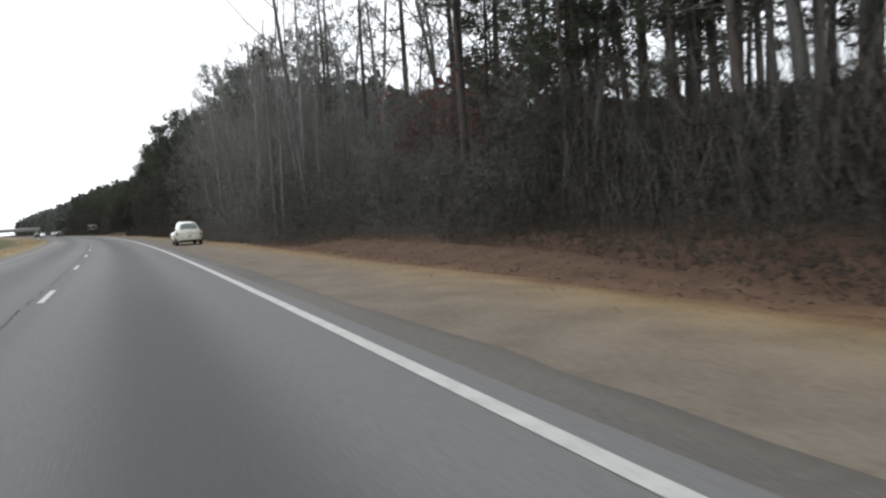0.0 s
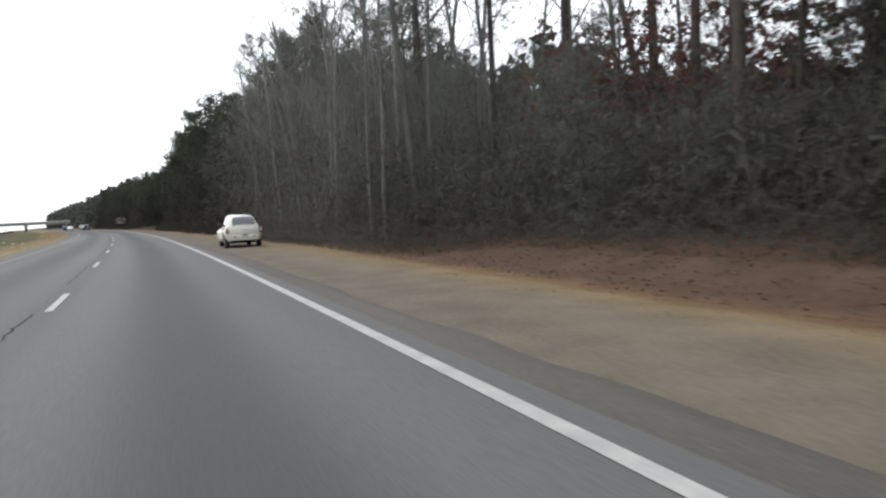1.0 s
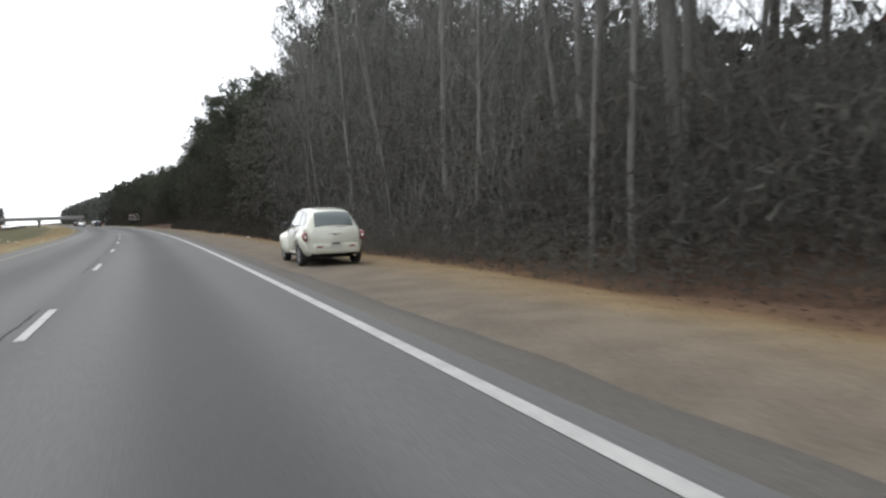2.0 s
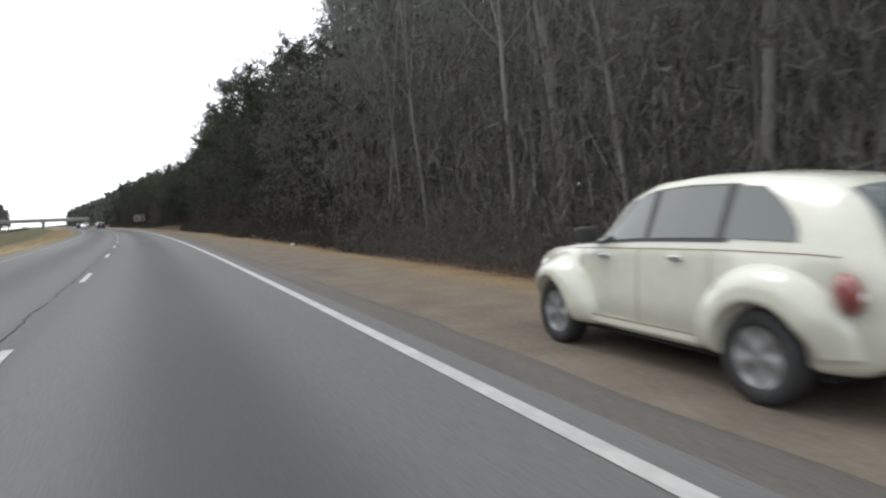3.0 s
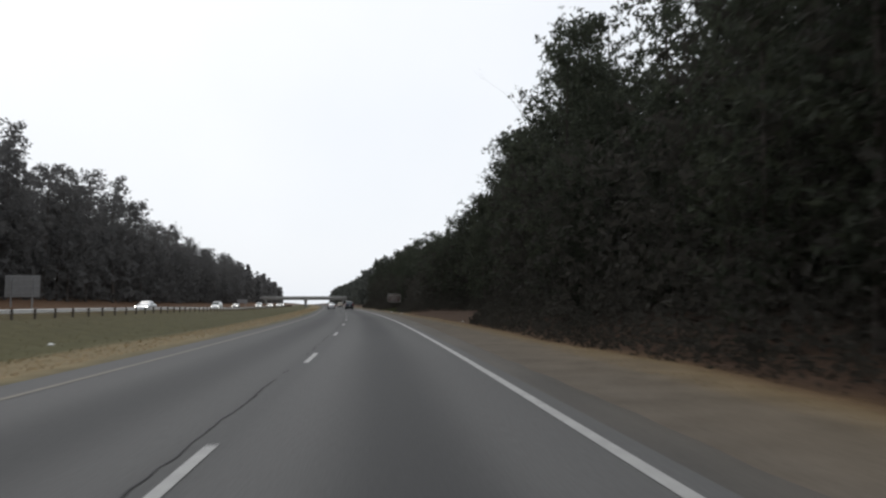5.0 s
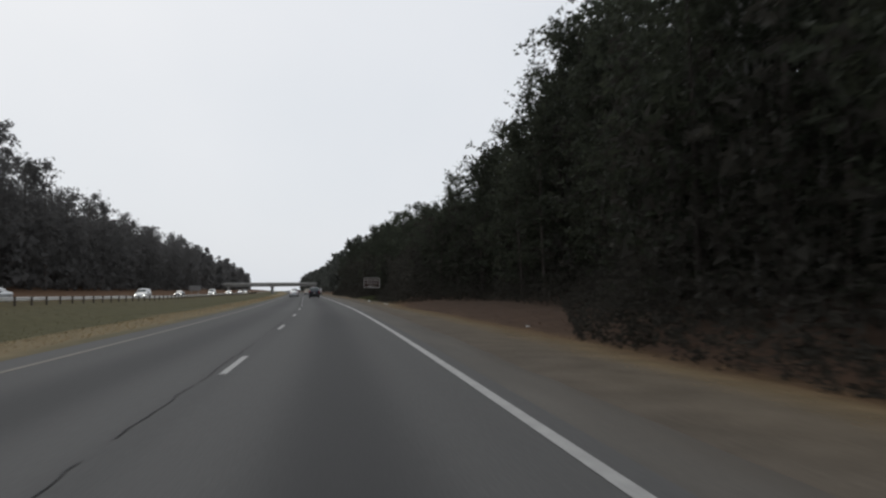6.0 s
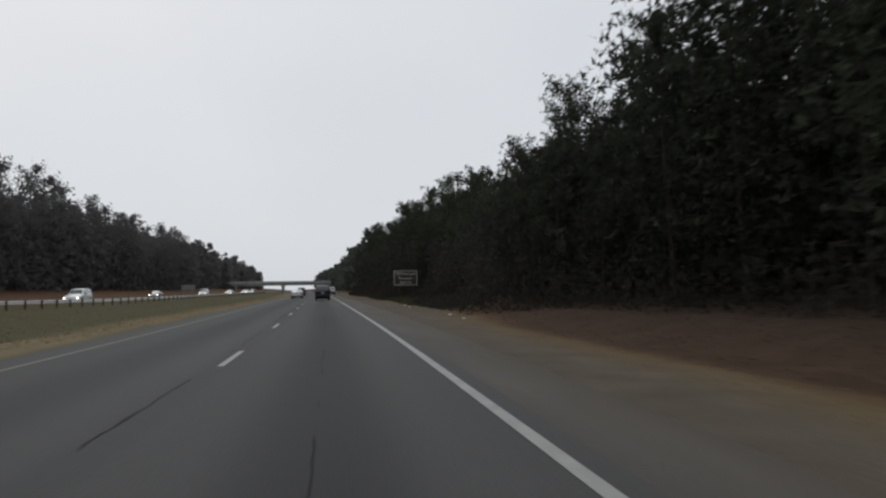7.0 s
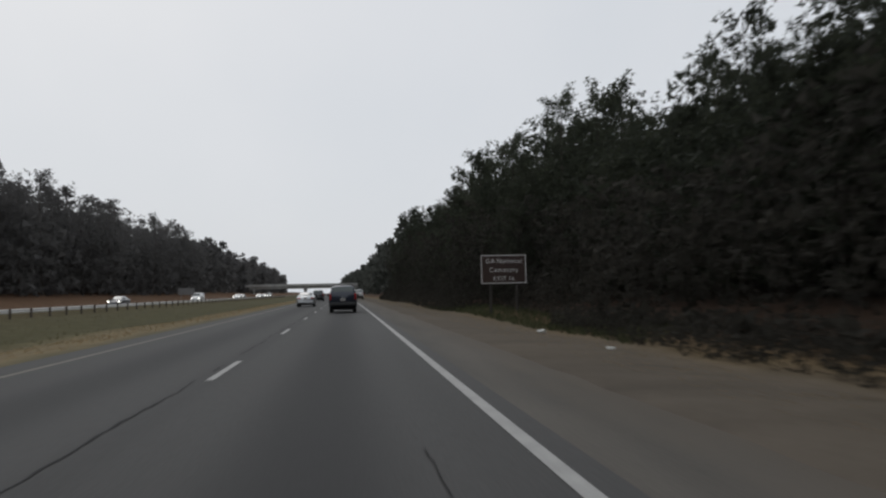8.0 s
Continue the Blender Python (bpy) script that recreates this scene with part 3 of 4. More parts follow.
rng = random.Random(5)
NEAR = "trees beside the road"
s = -34.0
while s < 335:
    set_back = 2.6 if 204 < s < 240 else 0.0
    if s < 54:
        # open woods: low young growth, tall thin pines and leafless hardwoods above it
        x = rng.uniform(9.0, 12.0)
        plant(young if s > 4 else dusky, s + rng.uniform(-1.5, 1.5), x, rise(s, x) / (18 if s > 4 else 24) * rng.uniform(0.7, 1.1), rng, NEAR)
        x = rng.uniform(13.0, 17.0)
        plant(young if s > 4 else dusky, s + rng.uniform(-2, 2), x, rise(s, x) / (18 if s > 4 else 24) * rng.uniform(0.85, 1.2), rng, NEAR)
        plant(thin if rng.random() < 0.55 else bare, s + rng.uniform(-2, 2), rng.uniform(12.0, 17.0), 0.92, rng, NEAR)
        plant(bare, s + rng.uniform(-2, 2), rng.uniform(15, 24), 1.0, rng, NEAR)
        if -8 < s < 13:
            plant(dusky, s + rng.uniform(-2, 2), rng.uniform(12.5, 18), 0.95, rng, NEAR)
        if s < 14:
            plant(dusky, s + rng.uniform(-2, 2), rng.uniform(10.5, 13.5), 0.62, rng, NEAR)
            plant(dusky, s + rng.uniform(-2, 2), rng.uniform(14, 20), 0.8, rng, NEAR)
        if s < 8:
            plant(dusky, s + rng.uniform(-2, 2), rng.uniform(18, 28), 1.0, rng, NEAR)
        if s > 26:
            for _ in range(2):
                plant(bare, s + rng.uniform(-2, 2), rng.uniform(8.6, 10.6), 0.8, rng, NEAR)
        if s < 20:
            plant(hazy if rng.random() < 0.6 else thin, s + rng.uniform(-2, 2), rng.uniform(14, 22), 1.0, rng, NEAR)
            plant(thin if rng.random() < 0.5 else bare, s + rng.uniform(-2, 2), rng.uniform(22, 32), 1.0, rng, NEAR)
        s += 4.2
        continue
    early = rng.random() < np.interp(s, [66, 104], [1.0, 0.0])
    x = rng.uniform(10.5, 13.0) + set_back + (edge(s) - 8.2) * 0.7
    plant(young if early else full, s + rng.uniform(-1.5, 1.5), x, rise(s, x) / 18.5 * (0.45 + 0.4 * rng.random()), rng, NEAR)
    x = rng.uniform(13, 16.5) + set_back + (edge(s) - 8.2) * 0.5
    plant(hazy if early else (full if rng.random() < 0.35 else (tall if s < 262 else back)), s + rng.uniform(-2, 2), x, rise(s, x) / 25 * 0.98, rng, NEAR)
    if rng.random() < (0.7 if s < 80 else 0.05):
        x = rng.uniform(10.0, 19) + set_back
        plant(bare, s + rng.uniform(-2, 2), x, rise(s, x) / 23, rng, NEAR)
    x = rng.uniform(17, 22) + set_back * 0.5
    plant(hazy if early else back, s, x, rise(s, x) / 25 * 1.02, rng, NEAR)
    s += 4.7
# slender pale trunks that stand clear of the thicket
rng_poles = random.Random(17)
for s, x in ((27.4, 7.2), (28.6, 7.0), (34.7, 7.1), (43.0, 7.4), (47.5, 7.0), (53.7, 7.0), (56.5, 7.1), (58.0, 6.9)):
    plant(slender, s, x, 0.85, rng_poles, NEAR)
s = 60.0
while s < 430:
    top = 24.0 if s < 262 else 20.5
    plant(low, s + rng.uniform(-1, 1), rng.uniform(-50, -46), top / 25 * rng.uniform(0.7, 0.98), rng, "trees beyond the median")
    if rng.random() < 0.15:
        plant(bare, s, rng.uniform(-52, -47), top / 26, rng, "trees beyond the median")
    s += 3.6


def woods(name, label, s0, s1, x0, x1, count, h0, h1, size, blades, seed, mat, broad=0.3, tops=None, edged=False):
    """Foliage that nobody could count: clumps spread through a strip of the woods, as one mesh."""
    rng = random.Random(seed)
    verts, faces = [], []
    for _ in range(count):
        s, x = rng.uniform(s0, s1), x0 + (x1 - x0) * rng.random() ** (1.7 if tops is None else 1.0)
        if edged:
            x += edge(s) - 8.2
        small = min(1.0, 0.5 + 0.4 * (x - edge(s))) if tops is None else 1.0
        hi = min(h1, 0.5 + (x - edge(s)) * 0.9) if tops is None else h1 * tops(s, x) * (0.8 + 0.35 * noise.noise((s * 0.16, x * 0.16, seed)))
        p = place(s, x, ground_z(s, x) + h0 + (hi - h0) * rng.random() ** 0.8)
        if 205 < s < 240 and 5 < x < 8.6:
            # kept low in front of the road sign
            p.z = ground_z(s, x) + rng.random() * 0.5
        tuft(verts, faces, p, size * small * rng.uniform(0.6, 1.3), rng, blades, broad)
    return tagged(mesh_object(name, verts, faces, mat), label, "undergrowth", "", "stuff")


def twigs(name, label, s0, s1, x0, x1, count, seed, mat, lift=0.0):
    """Thin bare shoots that stand and lean between the trunks, as one mesh."""
    rng = random.Random(seed)
    verts, faces = [], []
    for _ in range(count):
        s = rng.uniform(s0, s1)
        x = x0 + (x1 - x0) * rng.random() ** 1.4 + edge(s) - 8.2
        p = place(s, x, ground_z(s, x) + (lift + rise(s, x) * 0.85) * rng.random() ** 1.3)
        if 205 < s < 240 and x < 9.5:
            continue
        d = Vector((rng.gauss(0, 0.3), rng.gauss(0, 0.3), 1.0)).normalized() * rng.uniform(0.7, 2.2)
        w = d.cross(Vector((rng.gauss(0, 1), rng.gauss(0, 1), 0.1))).normalized() * rng.uniform(0.004, 0.009)
        k = len(verts)
        verts += [p - w, p + w, p + d]
        faces.append((k, k + 1, k + 2))
    return tagged(mesh_object(name, verts, faces, mat), label, "undergrowth", "", "stuff")


def left_tops(s, x):
    return 24.0 if s < 262 else 21.0


woods("thicket", "leafless thicket of thin stems beside the verge, paled by haze", 4, 60, 8.2, 13, 10000, 0.02, 2.4, 0.26, 6, 1, HAZED_THICKET, 0.06, None, True)
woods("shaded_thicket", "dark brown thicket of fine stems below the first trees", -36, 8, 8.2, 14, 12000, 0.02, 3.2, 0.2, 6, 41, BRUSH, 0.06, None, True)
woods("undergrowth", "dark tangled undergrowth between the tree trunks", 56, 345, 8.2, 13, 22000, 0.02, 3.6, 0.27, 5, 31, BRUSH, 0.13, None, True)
woods("grey_brush", "haze-pale brush and twigs inside the leafless woods", 6, 88, 9.4, 22, 11000, 0.1, 0.62, 0.5, 6, 2, HAZED_THICKET, 0.08, rise, True)
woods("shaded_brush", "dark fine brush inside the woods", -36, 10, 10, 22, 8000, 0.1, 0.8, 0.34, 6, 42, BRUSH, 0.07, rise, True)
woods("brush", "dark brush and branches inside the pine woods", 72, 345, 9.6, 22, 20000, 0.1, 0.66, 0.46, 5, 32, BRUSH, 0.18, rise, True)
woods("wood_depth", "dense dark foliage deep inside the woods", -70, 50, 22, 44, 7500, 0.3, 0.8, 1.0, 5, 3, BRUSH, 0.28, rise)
woods("far_wood_depth", "dense dark foliage deep inside the pine woods", 62, 345, 24, 40, 9000, 0.5, 0.83, 1.4, 5, 13, CEDAR, 0.36, rise)
woods("grey_pine_depth", "pine foliage behind the first trees, paled by haze", 50, 98, 15, 26, 5000, 0.5, 0.96, 0.66, 5, 36, HAZED_NEEDLES, 0.16, rise)
woods("pine_depth", "dense dark pine foliage behind the first trees", 84, 345, 15, 26, 26000, 0.5, 1.02, 0.62, 5, 6, CEDAR, 0.2, rise)
woods("front_crowns", "dark pine foliage filling the crowns along the edge of the woods", 188, 300, 11.5, 16.5, 6000, 0.5, 1.0, 0.5, 5, 44, CEDAR, 0.14, rise)
woods("withered_leaves", "rust red withered leaves clinging to thin branches", 8, 26, 13, 20, 1600, 3.0, 1.25, 0.25, 4, 7, RUST, 0.3, rise)
woods("near_backing", "thin dark foliage of the woods far behind the road", -70, 46, 42, 64, 1500, 0.3, 0.8, 1.8, 4, 24, CEDAR, 0.3, rise)
woods("wood_backing", "dark foliage of the woods far behind the road", 46, 345, 42, 64, 5000, 0.3, 0.72, 1.9, 5, 14, CEDAR, 0.34, rise)
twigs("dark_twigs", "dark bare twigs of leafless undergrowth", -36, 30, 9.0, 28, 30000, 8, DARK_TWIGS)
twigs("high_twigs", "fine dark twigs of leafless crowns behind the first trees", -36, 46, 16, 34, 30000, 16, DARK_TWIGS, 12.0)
twigs("twigs", "bare twigs of leafless undergrowth, paled by haze", 30, 66, 9.0, 28, 26000, 15, HAZED_TWIGS)
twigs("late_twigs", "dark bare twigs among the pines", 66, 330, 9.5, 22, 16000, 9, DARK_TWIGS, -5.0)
woods("left_undergrowth", "haze-grey brush under the trees beyond the median", 30, 430, -58, -45, 9000, 0.1, 0.6, 1.2, 5, 4, HAZED_WOODS, 0.3, left_tops)
woods("left_edge", "fine haze-grey foliage along the edge of the woods beyond the median", 60, 430, -51, -44.5, 19000, 0.04, 0.9, 0.55, 4, 43, HAZED_WOODS, 0.13, left_tops)
woods("left_wood_depth", "dense winter foliage beyond the median, paled by haze", 60, 430, -75, -51, 15000, 0.3, 0.98, 1.1, 5, 5, HAZED_WOODS, 0.24, left_tops)


def far_woods(name, label, s0, s1, x0, x1, count, tops, seed, mat):
    """Distant trees as one mesh: crowns of clumps with an uneven outline."""
    rng = random.Random(seed)
    verts, faces = [], []
    for _ in range(count):
        s, x = rng.uniform(s0, s1), rng.uniform(x0, x1)
        g = place(s, x, ground_z(s, x))
        top = tops(s, x) * rng.uniform(0.72, 1.05)
        wide = rng.uniform(2.6, 4.0)
        for _ in range(60):
            u = rng.random()
            r = wide * max(0.0, 1 - u ** 2.4) ** 0.5 * rng.random() ** 0.5
            a = rng.uniform(0, 6.283)
            tuft(verts, faces, g + Vector((r * math.cos(a), r * math.sin(a), top * (0.04 + 0.96 * u))), 1.6, rng, 3, 0.42)
    return tagged(mesh_object(name, verts, faces, mat), label, "woods", "", "stuff")


far_woods("far_woods", "distant pine woods along the road, paled by haze", 335, 1000, 12, 46, 480, rise, 11, HAZED_FAR_NEEDLES)
far_woods("far_left_woods", "distant woods beyond the median, paled by haze", 415, 1000, -90, -48, 420, left_tops, 12, HAZED_WOODS)

# ---- grass ----
def grass(name, label, s0, s1, x0, x1, count, height, seed, mat):
    rng = random.Random(seed)
    verts, faces = [], []
    for _ in range(count):
        s, x = rng.uniform(s0, s1), rng.uniform(x0, x1)
        p = place(s, x, ground_z(s, x) - 0.01)
        for _ in range(3):
            a = rng.uniform(0, 6.283)
            h = height * rng.uniform(0.5, 1.3)
            w = Vector((math.cos(a), math.sin(a), 0)) * 0.018
            b = len(verts)
            verts += [p + w, p - w, p + Vector((rng.gauss(0, 0.4) * h, rng.gauss(0, 0.4) * h, h))]
            faces.append((b, b + 1, b + 2))
    return tagged(mesh_object(name, verts, faces, mat), label, "grass", "", "stuff")


grass("dry_grass", "straw-coloured winter grass along the verge", -12, 300, 3.2, 5.8, 14000, 0.026, 21, STRAW)
grass("median_grass", "short dull green grass in the median", 20, 330, -24.5, -12.5, 6000, 0.08, 23, TURF)
grass("median_straw", "straw-coloured grass beside the carriageway", 20, 330, -13.5, -9.4, 8000, 0.07, 24, STRAW)


grass("weeds", "rank green weeds where the verge meets the woods", 214, 262, 6.0, 8.6, 3500, 0.26, 25, WEEDS)


def leaf_litter(name, s0, s1, x0, x1, count, seed):
    """Fallen leaves strewn over the bank, lying every way."""
    rng = random.Random(seed)
    verts, faces = [], []
    for _ in range(count):
        s, x = rng.uniform(s0, s1), x0 + (x1 - x0) * rng.random()
        p = place(s, x, ground_z(s, x) + 0.012)
        a, r = rng.uniform(0, 6.283), rng.uniform(0.025, 0.055)
        u, v = Vector((math.cos(a), math.sin(a), rng.uniform(-0.4, 0.4))) * r, Vector((-math.sin(a), math.cos(a), rng.uniform(-0.4, 0.4))) * r * 0.6
        b = len(verts)
        verts += [p - u, p + v, p + u, p - v]
        faces.append((b, b + 1, b + 2, b + 3))
    tagged(mesh_object(name, verts, faces, LITTER_LEAF), "brown fallen leaves strewn over the bank", "leaf litter", "", "stuff")


leaf_litter("fallen_leaves", -10, 26, 5.6, 9.5, 5000, 26)
leaf_litter("fallen_leaves", 146, 200, 5.8, 12.0, 7000, 27)


# ---- vehicles ----
def loft(stations, y):
    """Interpolated row of a body's table: y, half width, sill, belt, half width at the roof's edge, roof."""
    ys = [r[0] for r in stations]
    return [float(np.interp(y, ys, [r[k] for r in stations])) for k in range(1, 6)]


def smooth_table(stations, length, step=0.05):
    """The table resampled and rounded along the length."""
    ys = np.arange(0, length + step / 2, step)
    cols = [np.interp(ys, [r[0] for r in stations], [r[k] for r in stations]) for k in range(1, 6)]
    out = []
    for c in cols:
        p = np.pad(c, 3, mode="edge")
        out.append(np.convolve(p, np.array([0, 1, 2, 3, 2, 1, 0]) / 9.0, "valid"))
    return ys, out


def vehicle(name, label, length, stations, wheels, radius, colour, flare=0.0, windows=(), front=None, rear=None, extras=None, plate_z=0.75, tail=(0.62, 0.14, 0.72, 0.98), group="", headlights=False, bumper=None, rim_mat=None, front_flare=0.0, wheel_out=0.0):
    """A car lofted from its table; its tail stands at y = 0 and its nose at y = length. windows: side panes as y ranges."""
    root = new(name)
    tagged(root, label, "car", group)
    ys, cols = smooth_table(stations, length)
    def section(y):
        w, zb, zbelt, wr, zr = [float(np.interp(y, ys, c)) for c in cols]
        bulge = 0.0
        for yw in wheels:
            d = abs(y - yw)
            bulge += (flare if yw < length / 2 else front_flare or flare) * math.exp(-(d / (radius * 1.3)) ** 4)
            arch = radius * 1.07
            if d < arch:
                zb = max(zb, radius + math.sqrt(arch * arch - d * d) * 0.98 - 0.02)
        ztop = max(zr, zbelt + 0.015)
        zmid = zb + (zbelt - zb) * 0.45
        if bulge > 0.001:
            zmid = max(zmid, zb + 0.05)
        return [(w * 0.9 + bulge, zb), (w * 0.985 + bulge, zb + 0.04), (w + bulge * 0.85, max(zmid, zb + 0.05)), (w * 0.985 + bulge * 0.12, max(zbelt - 0.10, zb + 0.08)), (w * 0.95, zbelt), (wr, max(ztop - 0.07, zbelt + 0.006)), (wr * 0.9, max(ztop - 0.02, zbelt + 0.010)), (wr * 0.5, ztop + 0.005), (0, ztop + 0.012)]
    def spot(y, u, side):
        sec = section(y)
        k = min(int(u), len(sec) - 2)
        f = u - k
        return Vector((side * (sec[k][0] * (1 - f) + sec[k + 1][0] * f), y, sec[k][1] * (1 - f) + sec[k + 1][1] * f))
    verts, faces = [], []
    for y in ys:
        sec = section(y)
        verts += [(-x, y, z) for x, z in sec] + [(x, y, z) for x, z in reversed(sec[:-1])]
    n = 17
    for i in range(len(ys) - 1):
        for j in range(n - 1):
            a = i * n + j
            faces.append((a, a + n, a + n + 1, a + 1))
    faces.append(tuple(range(n)))
    faces.append(tuple(reversed(range((len(ys) - 1) * n, len(ys) * n))))
    body = mesh_object("body", verts, faces, colour, root, "", True)
    under_w = stations[len(stations) // 2][1] * 0.84
    one_box("underbody", (-under_w, under_w, 0.4, length - 0.7, 0.2, 0.42), UNDERSIDE, root)
    one_box("axle_cover", (-under_w * 0.8, under_w * 0.8, wheels[0] - radius, wheels[0] + radius, 0.3, radius * 2.1), UNDERSIDE, root)
    one_box("axle_cover", (-under_w * 0.8, under_w * 0.8, wheels[1] - radius, wheels[1] + radius, 0.3, radius * 2.1), UNDERSIDE, root)
    def pane(pname, y0, y1, u0, u1, side, mat=GLASS, out=0.012, steps=8, both=False, rows=5, lean0=0.0, lean1=0.0):
        """A curved pane that lies on the body between y0 and y1."""
        v, f = [], []
        for i in range(steps + 1):
            for j in range(rows + 1):
                q = j / rows
                ya = y0 + lean0 * q * q
                yb = y1 + lean1 * q
                y = ya + (yb - ya) * i / steps
                if both:
                    w = -1 + 2 * q
                    uu = 8 - (8 - u0) * abs(w)
                    p = spot(y, uu, -1 if w < 0 else 1)
                    e = 0.02
                    nrm = (spot(y + e, uu, 1) - spot(y - e, uu, 1)).cross(Vector((1, 0, 0)))
                    nrm = Vector((0, -nrm.y, -nrm.z)) if nrm.z < 0 else nrm
                else:
                    uu = u0 + (u1 - u0) * q
                    p = spot(y, uu, side)
                    nrm = Vector((side * 1.0, 0, 0.25))
                v.append(p + nrm.normalized() * out)
        m = rows + 1
        for i in range(steps):
            for j in range(rows):
                a = i * m + j
                f.append((a, a + 1, a + m + 1, a + m))
        ob = mesh_object(pname, v, f, mat, root, "", True)
        return ob
    for y0, y1, l0, l1 in windows:
        for side in (-1, 1):
            pane("side_window", y0, y1, 4.12, 4.95, side, lean0=l0, lean1=l1)
    if rear:
        pane("rear_window", rear[0], rear[1], 5.9, 8, 1, both=True, rows=10)
    if front:
        pane("windscreen", front[0], front[1], 5.8, 8, 1, both=True, rows=10)
    for yw in wheels:
        for side in (-1, 1):
            w = section(yw)[2][0] - 0.15 + wheel_out
            v, f = [], []
            prof = ((-0.10, 0.80), (-0.10, 0.95), (-0.07, 1.0), (0.07, 1.0), (0.10, 0.95), (0.10, 0.66), (0.075, 0.64))
            N = 28
            for k in range(N):
                a = 2 * math.pi * k / N
                for px, pr in prof:
                    v.append((side * (w + px), yw + math.cos(a) * radius * pr, radius + math.sin(a) * radius * pr))
            M = len(prof)
            for k in range(N):
                for j in range(M - 1):
                    a, b = k * M + j, ((k + 1) % N) * M + j
                    f.append((a, a + 1, b + 1, b))
            wheel = mesh_object("wheel", v, f, TYRE, root, "", True)
            v, f = [], []
            for k in range(30):
                a = 2 * math.pi * k / 30
                spoke = 0.055 if k % 6 < 3 else 0.085
                for pr, dx in ((0.0, 0.085), (0.18, 0.085), (0.3, spoke), (0.56, spoke), (0.655, 0.09)):
                    v.append((side * (w + dx), yw + math.cos(a) * radius * pr, radius + math.sin(a) * radius * pr))
            for k in range(30):
                for j in range(4):
                    a, b = k * 5 + j, ((k + 1) % 30) * 5 + j
                    f.append((a, a + 1, b + 1, b))
            mesh_object("rim", v, f, rim_mat or RIM, wheel, "silver alloy rim with broad spokes", True)
    bx, bw, bz0, bz1 = tail or (0.5, 0.1, 0.7, 0.9)
    for side in (-1, 1):
        x0, x1 = sorted((side * bx, side * (bx + bw)))
        if tail:
            one_box("tail_light", (x0, x1, -0.012, 0.16, bz0, bz1), TAIL, root, 0.03)
        if headlights:
            one_box("headlight", (x0, x1, length - 0.14, length + 0.015, 0.62, 0.78), HEADLIGHT, root, 0.03)
        sec = section(wheels[1] - radius * 1.9)
        mx = side * (sec[4][0] + 0.10)
        x0, x1 = sorted((mx - 0.10, mx + 0.10))
        one_box("side_mirror", (x0, x1, wheels[1] - radius * 1.9 - 0.05, wheels[1] - radius * 1.9 + 0.07, sec[4][1] + 0.02, sec[4][1] + 0.17), TRIM, root, 0.03)
    hw = stations[0][1]
    if bumper:
        z0, z1, mat = bumper
        one_box("rear_bumper", (-hw * 1.0, hw * 1.0, -0.09, 0.22, z0, z1), mat or colour, root, 0.085)
        if tail:
            one_box("front_bumper", (-hw * 0.94, hw * 0.94, length - 0.14, length + 0.06, z0 - 0.02, z1 - 0.02), mat or colour, root, 0.05)
    plate = one_box("number_plate", (-0.155, 0.155, -0.105, -0.06, plate_z - 0.08, plate_z + 0.08), PLATE, root, 0.008)
    one_box("bar", (-0.10, 0.10, -0.109, -0.104, plate_z - 0.02, plate_z + 0.022), TRIM, plate)
    if extras:
        extras(root, section, spot, one_box, colour, pane)
    return root


def stand(ob, s, x, turned=False, z=0.012):
    p = place(s, x, z)
    ob.matrix_basis = Matrix.Translation(p) @ pose(0, 0, 0, 0, 0, math.degrees(bend(s)) + (180 if turned else 0))
    return ob


CREAM = paint("cream_paint", (0.53, 0.525, 0.44), 0.0, 0.25)
SILVER = paint("silver_paint", (0.5, 0.51, 0.52), 0.6, 0.3)
NAVY = paint("dark_navy_paint", (0.024, 0.03, 0.046), 0.3, 0.3)
WHITE = paint("white_car_paint", (0.72, 0.72, 0.71), 0.0, 0.3)
TAN_PAINT = paint("tan_paint", (0.3, 0.26, 0.2), 0.4, 0.35)
GREY = paint("dark_grey_paint", (0.06, 0.06, 0.065), 0.5, 0.3)

# y, half width, sill, belt, half width at the roof's edge, roof
RETRO = ((0.0, 0.64, 0.40, 0.90, 0.54, 0.92), (0.05, 0.70, 0.34, 0.98, 0.60, 1.00), (0.14, 0.735, 0.30, 1.02, 0.575, 1.18), (0.27, 0.745, 0.28, 1.04, 0.545, 1.39), (0.48, 0.75, 0.27, 1.05, 0.53, 1.495), (0.8, 0.755, 0.26, 1.05, 0.53, 1.545), (1.2, 0.755, 0.25, 1.05, 0.535, 1.58), (1.7, 0.755, 0.25, 1.04, 0.54, 1.59), (2.15, 0.75, 0.25, 1.03, 0.54, 1.56),
         (2.5, 0.745, 0.25, 1.02, 0.54, 1.45), (2.95, 0.725, 0.25, 1.01, 0.56, 1.08), (3.3, 0.66, 0.26, 0.99, 0.46, 1.035), (3.75, 0.60, 0.28, 0.94, 0.38, 0.985), (4.05, 0.55, 0.32, 0.84, 0.30, 0.88), (4.22, 0.50, 0.38, 0.70, 0.25, 0.74), (4.29, 0.42, 0.44, 0.62, 0.2, 0.62))
